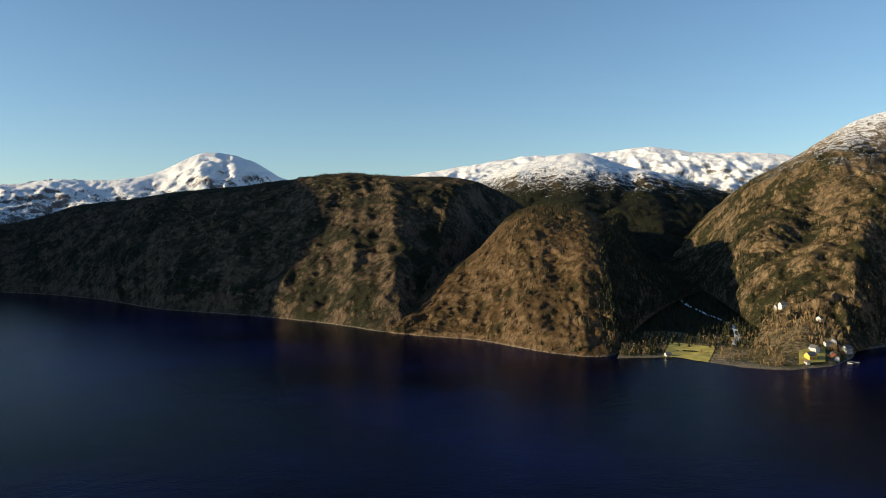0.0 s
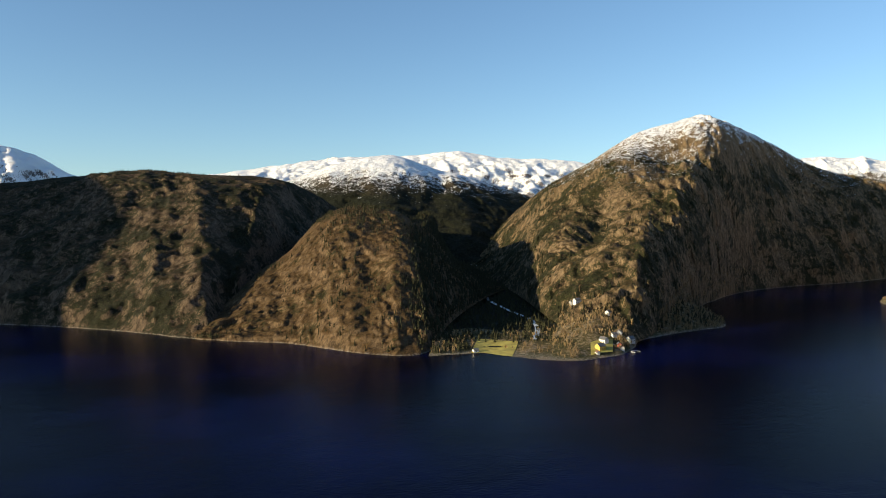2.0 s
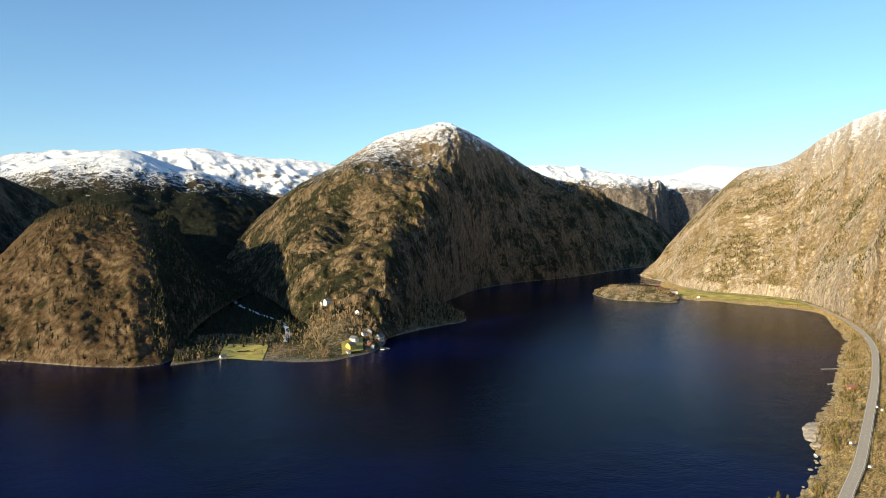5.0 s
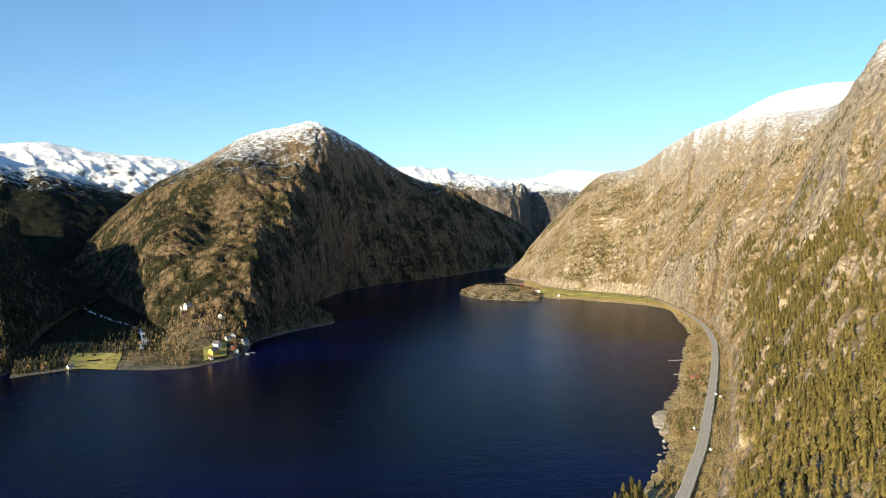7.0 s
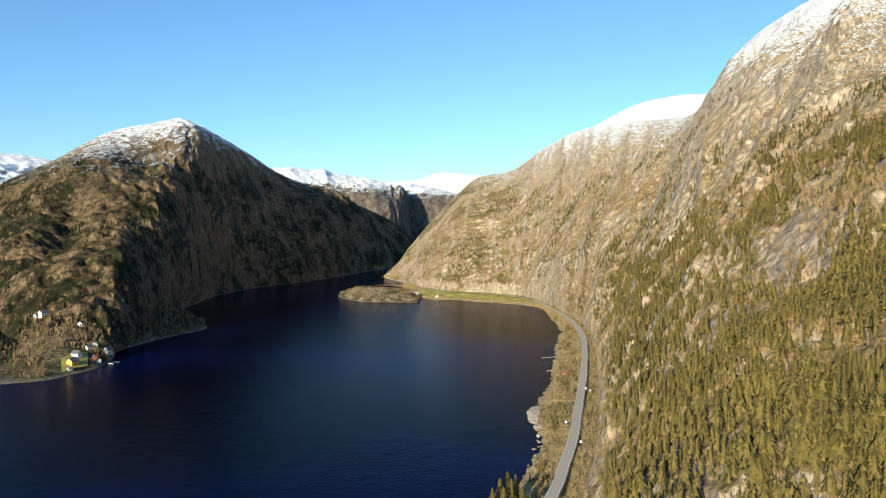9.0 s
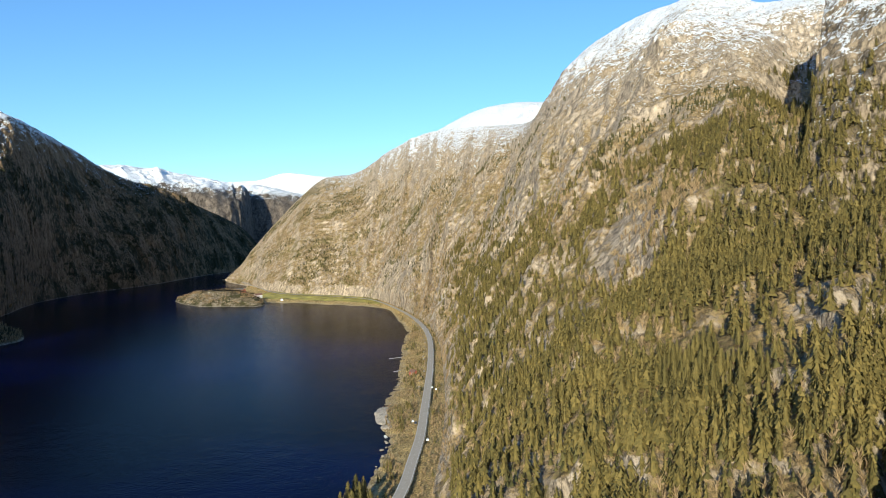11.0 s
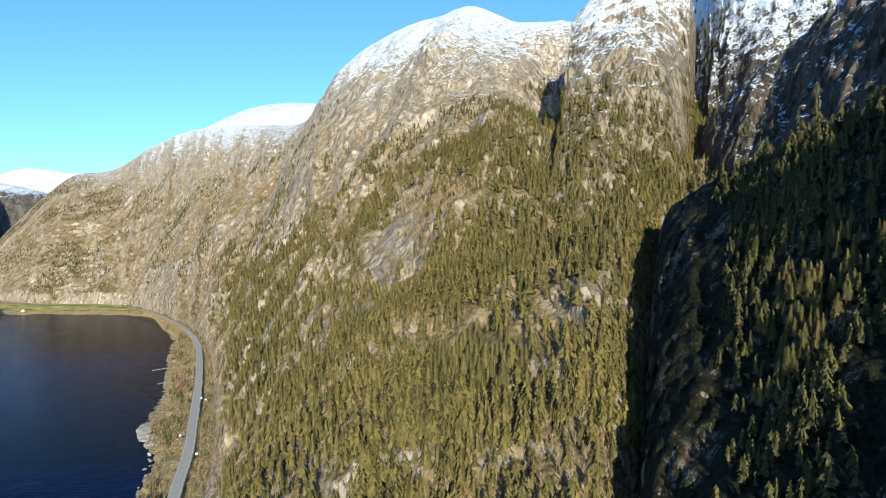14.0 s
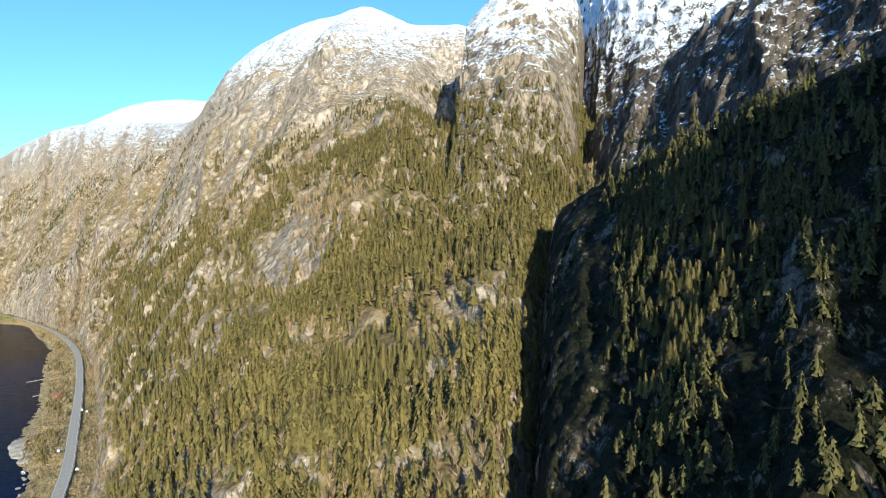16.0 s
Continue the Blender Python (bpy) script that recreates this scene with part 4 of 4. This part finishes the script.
GLASS = plain_material("window_glass", (0.05, 0.06, 0.075), 0.08, scale=0.5)
PLANK = plain_material("grey_planks", (0.42, 0.39, 0.35), 0.8, scale=1.2)
STEEL = plain_material("galvanised_steel", (0.55, 0.56, 0.57), 0.45, scale=2.0, metal=0.7)
PAINT = plain_material("road_paint", (0.72, 0.70, 0.64), 0.7, scale=1.0, low=0.8)
RUBBER = plain_material("tyre_rubber", (0.03, 0.03, 0.03), 0.85, scale=4.0)


def surface(bearing, metres, *keys):
    """The highest ground at a place."""
    x, y, _ = at(bearing, metres, 0)
    best = -1e9
    for k in keys:
        g = GROUND[k][0].reshape(-1, 3)
        d = np.hypot(g[:, 0] - x, g[:, 1] - y)
        i = int(np.argmin(d))
        if d[i] < 14:
            best = max(best, g[i, 2])
    return (x, y, max(best, 0.3))


def site(bearing, degrees, *keys):
    """The nearest ground on a bearing that lies so many degrees below the camera's level."""
    best = None
    for k in keys:
        g = GROUND[k][0].reshape(-1, 3)
        b = np.degrees(np.arctan2(g[:, 0], g[:, 1]))
        d = np.hypot(g[:, 0], g[:, 1])
        e = np.degrees(np.arctan2(HEIGHT - g[:, 2], d))
        miss = np.hypot((b - bearing) * 2, e - degrees) + (g[:, 2] < 0.5) * 9
        i = int(np.argmin(miss))
        if best is None or miss[i] < best[0] - 0.15 or (miss[i] < best[0] + 0.15 and d[i] < best[2]):
            best = (miss[i], tuple(g[i]), d[i])
    return best[1]


def house(name, place, w, d, h, turn, wall, roof, label, category="house", windows=3):
    """A gabled timber house: boards, overhanging roof, windows with frames, a door and a chimney."""
    ob = new(name)
    bm = bmesh.new()
    box(bm, -w / 2, w / 2, -d / 2, d / 2, -2.5, h)
    rise_h = d * 0.42
    a = [bm.verts.new((sx * w / 2, sy * d / 2, h)) for sx in (-1, 1) for sy in (-1, 1)]
    r = [bm.verts.new((sx * w / 2, 0, h + rise_h)) for sx in (-1, 1)]
    bm.faces.new((a[0], a[1], r[0]))
    bm.faces.new((a[3], a[2], r[1]))
    walls = part("wall", bm, wall, ob)
    for sy in (-1, 1):
        bm = bmesh.new()
        v = []
        for sx in (-1, 1):
            x = sx * (w / 2 + 0.45)
            for y, z in ((sy * (d / 2 + 0.5), h - 0.42), (0, h + rise_h), (0, h + rise_h + 0.25), (sy * (d / 2 + 0.5), h - 0.17)):
                v.append(bm.verts.new((x, y, z)))
        for f in ((0, 1, 2, 3), (7, 6, 5, 4), (0, 4, 5, 1), (1, 5, 6, 2), (2, 6, 7, 3), (3, 7, 4, 0)):
            bm.faces.new([v[i] for i in f])
        bmesh.ops.recalc_face_normals(bm, faces=bm.faces)
        part("roof", bm, roof, ob)
    for sy in (-1, 1):
        for i in range(windows):
            x = (i + 0.5) / windows * w - w / 2
            y = sy * d / 2
            if sy < 0 and i == windows // 2:
                bm = bmesh.new()
                box(bm, x - 0.5, x + 0.5, y - 0.06, y + 0.05, 0.1, 2.15, 0.01)
                part("door", bm, roof, ob)
                continue
            bm = bmesh.new()
            box(bm, x - 0.62, x + 0.62, min(y, y + sy * 0.07), max(y, y + sy * 0.07), 0.95, 2.25)
            win = part("window", bm, WHITE if wall is not WHITE else GREY, ob)
            bm = bmesh.new()
            box(bm, x - 0.5, x + 0.5, min(y + sy * 0.06, y + sy * 0.09), max(y + sy * 0.06, y + sy * 0.09), 1.07, 2.13)
            part("pane", bm, GLASS, win)
    if h > 3:
        bm = bmesh.new()
        box(bm, -0.4, 0.4, -0.4, 0.4, h + rise_h - 0.6, h + rise_h + 0.9, 0.03)
        part("chimney", bm, TILE, ob)
    ob.matrix_basis = pose(*place, 0, 0, turn)
    return tagged(ob, label, category, "shore houses")


D = (111, 63)
house("house", site(26.47, 9.02, *D), 11, 8, 4.6, 20, YELLOW, SLATE, "yellow timber house with dark roof on the delta")
house("house", site(26.75, 8.5, *D), 10, 7, 4.2, 110, WHITE, SLATE, "white timber house beside the yellow one")
house("house", site(27.9, 8.02, *D), 10, 8, 5.2, 60, GREY, SLATE, "grey timber house under the trees")
house("shed", site(27.5, 8.07, *D), 6, 5, 3.0, 10, WHITE, SLATE, "small white outbuilding near the grey house", "shed", 1)
house("house", site(28.72, 8.45, *D), 11, 8, 4.4, 30, WHITE, SLATE, "white house with grey roof near the jetty")
house("boathouse", site(27.85, 8.75, *D), 8, 5, 2.8, 70, RED, SLATE, "small red boathouse on the shore", "boathouse", 1)
house("boathouse", site(28.06, 9.05, *D), 7, 5, 2.8, 80, WHITE, TILE, "small white boathouse at the water", "boathouse", 1)
house("boathouse", site(26.3, 9.45, *D), 5, 4, 2.6, 95, WHITE, TILE, "narrow white boathouse on the lawn's edge", "boathouse", 1)
house("boathouse", site(16.94, 9.5, *D), 7, 5, 2.8, 10, WHITE, SLATE, "white boathouse at the meadow's end", "boathouse", 1)
house("farmhouse", site(24.79, 5.6, 111, 63), 10, 7, 4.6, 15, WHITE, SLATE, "white farmhouse on a terrace below the mountain", "house")
house("shed", site(24.35, 5.6, 111, 63), 6, 5, 2.6, 20, GREY, SLATE, "grey barn beside the white farmhouse", "shed", 1)
house("house", site(27.06, 6.47, 111, 63), 8, 6, 4.0, 40, WHITE, SLATE, "small white house at the wood's edge")
C = (101, 117, 77)
house("house", site(49.6, 4.5, *C), 17, 9, 5.0, -30, WHITE, SLATE, "long white farmhouse behind the rocky knoll", windows=5)
house("barn", site(50.0, 4.45, *C), 10, 7, 4.2, 60, RED, SLATE, "red barn beside the white farmhouse", "barn", 2)
house("house", site(51.08, 4.87, *C), 16, 8, 4.2, -35, WHITE, TILE, "white house in the hayfield", windows=4)
house("boathouse", site(52.79, 5.15, *C), 7, 5, 2.8, 50, WHITE, TILE, "white boathouse on the bay's beach", "boathouse", 1)
house("shed", surface(62.8, 768, *C), 8, 5, 2.8, 65, RED, TILE, "low red-brown shed beside the road", "shed", 1)

# ---------------------------------------------------------------- jetties and boats
def jetty(bearing, metres, length, turn, label):
    ob = new("jetty")
    n = int(length / 0.6)
    bm = bmesh.new()
    box(bm, 0, length, -1.05, -0.85, 0.55, 0.75)
    part("beam", bm, PLANK, ob)
    bm = bmesh.new()
    box(bm, 0, length, 0.85, 1.05, 0.55, 0.75)
    part("beam", bm, PLANK, ob)
    bm = bmesh.new()
    box(bm, 0, 0.55, -1.2, 1.2, 0.75, 0.85)
    first = part("plank", bm, PLANK, ob)
    for i in range(1, n):
        o = new("plank", first.data)
        o.parent, o.location = ob, (i * 0.6, 0, 0)
    for x in (0.5, length / 2, length - 0.5):
        for y in (-0.9, 0.9):
            bm = bmesh.new()
            bmesh.ops.create_cone(bm, cap_ends=True, segments=8, radius1=0.14, radius2=0.12, depth=3.4, matrix=Matrix.Translation((x, y, -0.7)))
            part("post", bm, PLANK, ob)
    ob.matrix_basis = pose(*at(bearing, metres, 0), 0, 0, turn)
    return tagged(ob, label, "jetty", "jetties")


jetty(61.9, 898, 18, 150, "pale plank jetty on posts in the bay")
jetty(61.75, 812, 9, 160, "short pale plank jetty below the road")
jetty(28.75, 968, 14, -60, "plank jetty by the white boathouses")
jetty(52.6, 1655, 12, -110, "plank jetty at the hayfield's beach")


def boat(bearing, metres, length, turn, label):
    """An open boat: a hull that narrows to its bow, thwarts and an outboard engine."""
    ob = new("boat")
    bm = bmesh.new()
    rings = []
    for k in range(9):
        t = k / 8
        x = (t - 0.5) * length
        w = 0.42 * length * 0.42 * (1 - max(0, (t - 0.45) / 0.55) ** 2.2) + 0.02
        keel = -0.25 + 0.35 * max(0, t - 0.6) ** 1.5
        top = 0.55 + 0.35 * t * t
        ring = [(x, -w, top), (x, -w * 0.85, 0.1), (x, 0, keel), (x, w * 0.85, 0.1), (x, w, top), (x, w * 0.88, top), (x, 0.6 * w, 0.15), (x, -0.6 * w, 0.15), (x, -w * 0.88, top)]
        rings.append([bm.verts.new(p) for p in ring])
    for a, b in zip(rings, rings[1:]):
        for i in range(9):
            bm.faces.new((a[i], a[(i + 1) % 9], b[(i + 1) % 9], b[i]))
    bm.faces.new(rings[0])
    bm.faces.new(rings[-1][::-1])
    bmesh.ops.recalc_face_normals(bm, faces=bm.faces)
    part("hull", bm, WHITE, ob)
    for x in (-0.2, 0.12):
        bm = bmesh.new()
        box(bm, x * length, x * length + 0.3, -length * 0.15, length * 0.15, 0.35, 0.42, 0.02)
        part("thwart", bm, PLANK, ob)
    bm = bmesh.new()
    box(bm, -length / 2 - 0.35, -length / 2, -0.18, 0.18, 0.1, 0.95, 0.06)
    part("engine", bm, RUBBER, ob)
    ob.matrix_basis = pose(*at(bearing, metres, 0.05), 0, 0, turn)
    return tagged(ob, label, "boat", "boats")


boat(60.55, 552, 6.0, 40, "small white motorboat moored at the rocks")
boat(27.4, 926, 7.5, 160, "white motorboat at the delta's shore")
boat(28.9, 955, 6.0, 120, "white open boat beside the jetty")


# ---------------------------------------------------------------- cars
def car(bearing, metres, turn, paint, label):
    ob = new("car")
    bm = bmesh.new()
    side = [(-2.1, 0.35), (2.1, 0.35), (2.15, 0.75), (1.3, 0.95), (0.6, 1.42), (-1.3, 1.45), (-2.05, 0.98)]
    for sy in (-1, 1):
        vs = [bm.verts.new((x, sy * (0.86 if z < 1 else 0.70), z)) for x, z in side]
        bm.faces.new(vs if sy < 0 else vs[::-1])
    bm.verts.ensure_lookup_table()
    n = len(side)
    for i in range(n):
        bm.faces.new((bm.verts[i], bm.verts[n + i], bm.verts[n + (i + 1) % n], bm.verts[(i + 1) % n]))
    bmesh.ops.recalc_face_normals(bm, faces=bm.faces)
    bmesh.ops.bevel(bm, geom=bm.edges[:], offset=0.06, segments=2, affect="EDGES")
    part("body", bm, paint, ob)
    for sy in (-1, 1):
        bm = bmesh.new()
        v = [bm.verts.new((x, sy * (0.80 + dy), z)) for x, z, dy in ((-1.5, 1.02, 0.065), (1.0, 1.02, 0.065), (0.5, 1.34, -0.06), (-1.2, 1.36, -0.06))]
        bm.faces.new(v)
        part("window", bm, GLASS, ob)
    for x in (-1.3, 1.3):
        for y in (-0.78, 0.78):
            bm = bmesh.new()
            bmesh.ops.create_cone(bm, cap_ends=True, segments=16, radius1=0.33, radius2=0.33, depth=0.22, matrix=Matrix.Translation((x, y, 0.33)) @ Matrix.Rotation(radians(90), 4, "X"))
            part("wheel", bm, RUBBER, ob)
    ob.matrix_basis = pose(*at(bearing, metres, 10.05), 0, 0, turn)
    return tagged(ob, label, "car", "cars by the road")


CAR_WHITE = plain_material("white_car_paint", (0.75, 0.75, 0.76), 0.25, scale=0.5, low=0.95, high=1.03)
CAR_DARK = plain_material("dark_car_paint", (0.05, 0.055, 0.065), 0.25, scale=0.5)

# ---------------------------------------------------------------- road details
road = bpy.data.objects["road"]
for off, w in ((-2.95, 0.25), (2.95, 0.25)):
    o = new("edge_line", grid_mesh("edge_line", ribbon(ROAD_LINE, w, 500, 0.012, off), PAINT))
    o.parent = road
c = curve(ROAD_LINE, len(ROAD_LINE))
line = sample(c, np.linspace(5, 15, 2400))
run = np.r_[0, np.cumsum(np.linalg.norm(np.diff(line, axis=0), axis=1))]
side = np.gradient(line[:, :2], axis=0)
side /= np.linalg.norm(side, axis=1)[:, None]


def along(m, off, z):
    i = int(np.clip(np.searchsorted(run, m), 0, len(run) - 1))
    return np.array([line[i, 0] + side[i, 1] * off, line[i, 1] - side[i, 0] * off, line[i, 2] + z]), math.degrees(math.atan2(side[i, 1], side[i, 0]))


dash = bmesh.new()
box(dash, -1.5, 1.5, -0.07, 0.07, 0.008, 0.014)
first = None
for m in np.arange(4, run[-1] - 4, 9.0):
    p, turn = along(m, 0, 0)
    if first is None:
        first = part("centre_dash", dash, PAINT, road)
    else:
        first = new("centre_dash", first.data)
        first.parent = road
    first.matrix_basis = pose(*p, 0, 0, turn)

rail = new("guard_rail")
bm = bmesh.new()
box(bm, -2.02, 2.02, -0.04, 0.04, 0.48, 0.80, 0.015)
beam = part("rail_beam", bm, STEEL, rail)
bm = bmesh.new()
box(bm, -0.05, 0.05, -0.05, 0.05, -0.6, 0.62)
post = part("rail_post", bm, STEEL, rail)
start = True
for m in np.arange(120, run[-1] - 30, 4.0):
    p, turn = along(m, -3.75, 0)
    if not start:
        beam, post = new("rail_beam", beam.data), new("rail_post", post.data)
        beam.parent = post.parent = rail
    start = False
    beam.matrix_basis = pose(*p, 0, 0, turn)
    post.matrix_basis = pose(p[0], p[1], p[2], 0, 0, turn)
tagged(rail, "galvanised guard rail on posts along the road", "guard rail", kind="structure")

car(63.55, 1082, 28, CAR_WHITE, "white car parked beside the road bend")
for b, d, paint, lab in ((64.25, 676, CAR_WHITE, "white car in the lay-by"), (64.55, 668, CAR_WHITE, "white car at the lay-by's far end"), (62.72, 556, CAR_WHITE, "white car parked on the verge"), (62.92, 551, CAR_DARK, "dark car parked on the verge"), (63.85, 506, CAR_WHITE, "white car on the road's upper side")):
    car(b, d, 24, paint, lab)

# ---------------------------------------------------------------- boulders along the shore and by the road
def boulder(seed, place, size, label):
    r = np.random.default_rng(seed)
    bm = bmesh.new()
    bmesh.ops.create_icosphere(bm, subdivisions=2, radius=1.0)
    v = np.array([tuple(x.co) for x in bm.verts])
    k = 1 + 0.35 * fbm(v * 0.9 + seed, 3, seed) + 0.12 * np.round(2 * fbm(v * 1.7, 2, seed + 3))
    for vert, kk in zip(bm.verts, k):
        vert.co = Vector((vert.co.x * kk * size, vert.co.y * kk * size * r.uniform(0.75, 0.8), vert.co.z * kk * size * 0.6))
    me = bpy.data.meshes.new("boulder")
    bm.to_mesh(me)
    bm.free()
    me.materials.append(ROCK)
    ob = new("boulder", me)
    ob.matrix_basis = pose(*place, 0, 0, r.uniform(0, 360))
    return tagged(ob, label, "boulder", "boulders")


SHORE_LINE = [(61.6, 803), (61.3, 745), (60.7, 660), (59.95, 615), (59.9, 600), (60.1, 590), (60.4, 575), (60.3, 530), (60.0, 505), (59.5, 472), (61.9, 960), (62.1, 1060), (62.2, 1144), (61.8, 1230)]
for i, (b, d) in enumerate(SHORE_LINE):
    for k in range(3):
        x, y, z = at(b + 0.22 + 0.2 * rng.random(), d + rng.normal() * 9, 0.3)
        boulder(900 + 7 * i + k, (x, y, z), rng.uniform(0.7, 1.7), "pale grey boulder at the water's edge")
for i in range(26):
    m = 60 + 24 * i + rng.normal() * 6
    p, _ = along(float(np.clip(m, 0, run[-1])), 6.0 + 3 * rng.random(), -0.3)
    boulder(1200 + i, tuple(p), rng.uniform(0.7, 1.6), "pale boulder on the bank above the road")

# a clump of tall conifers between the road and the shore
for i, (b, d, hh) in enumerate(((57.6, 400, 20), (58.2, 408, 21), (58.9, 400, 19), (58.5, 392, 22), (57.9, 385, 20), (57.0, 390, 18), (59.3, 388, 17), (58.8, 415, 17))):
    v = near_conifer(820 + i, 260, 0.2, 0.06)
    x, y, z = surface(b, d, 101)
    v.matrix_basis = Matrix.LocRotScale((x, y, z - 0.3), Euler((0, 0, i)), (hh, hh, hh))
    tagged(v, "tall green conifer between the road and the fjord", "tree", "shore conifers")
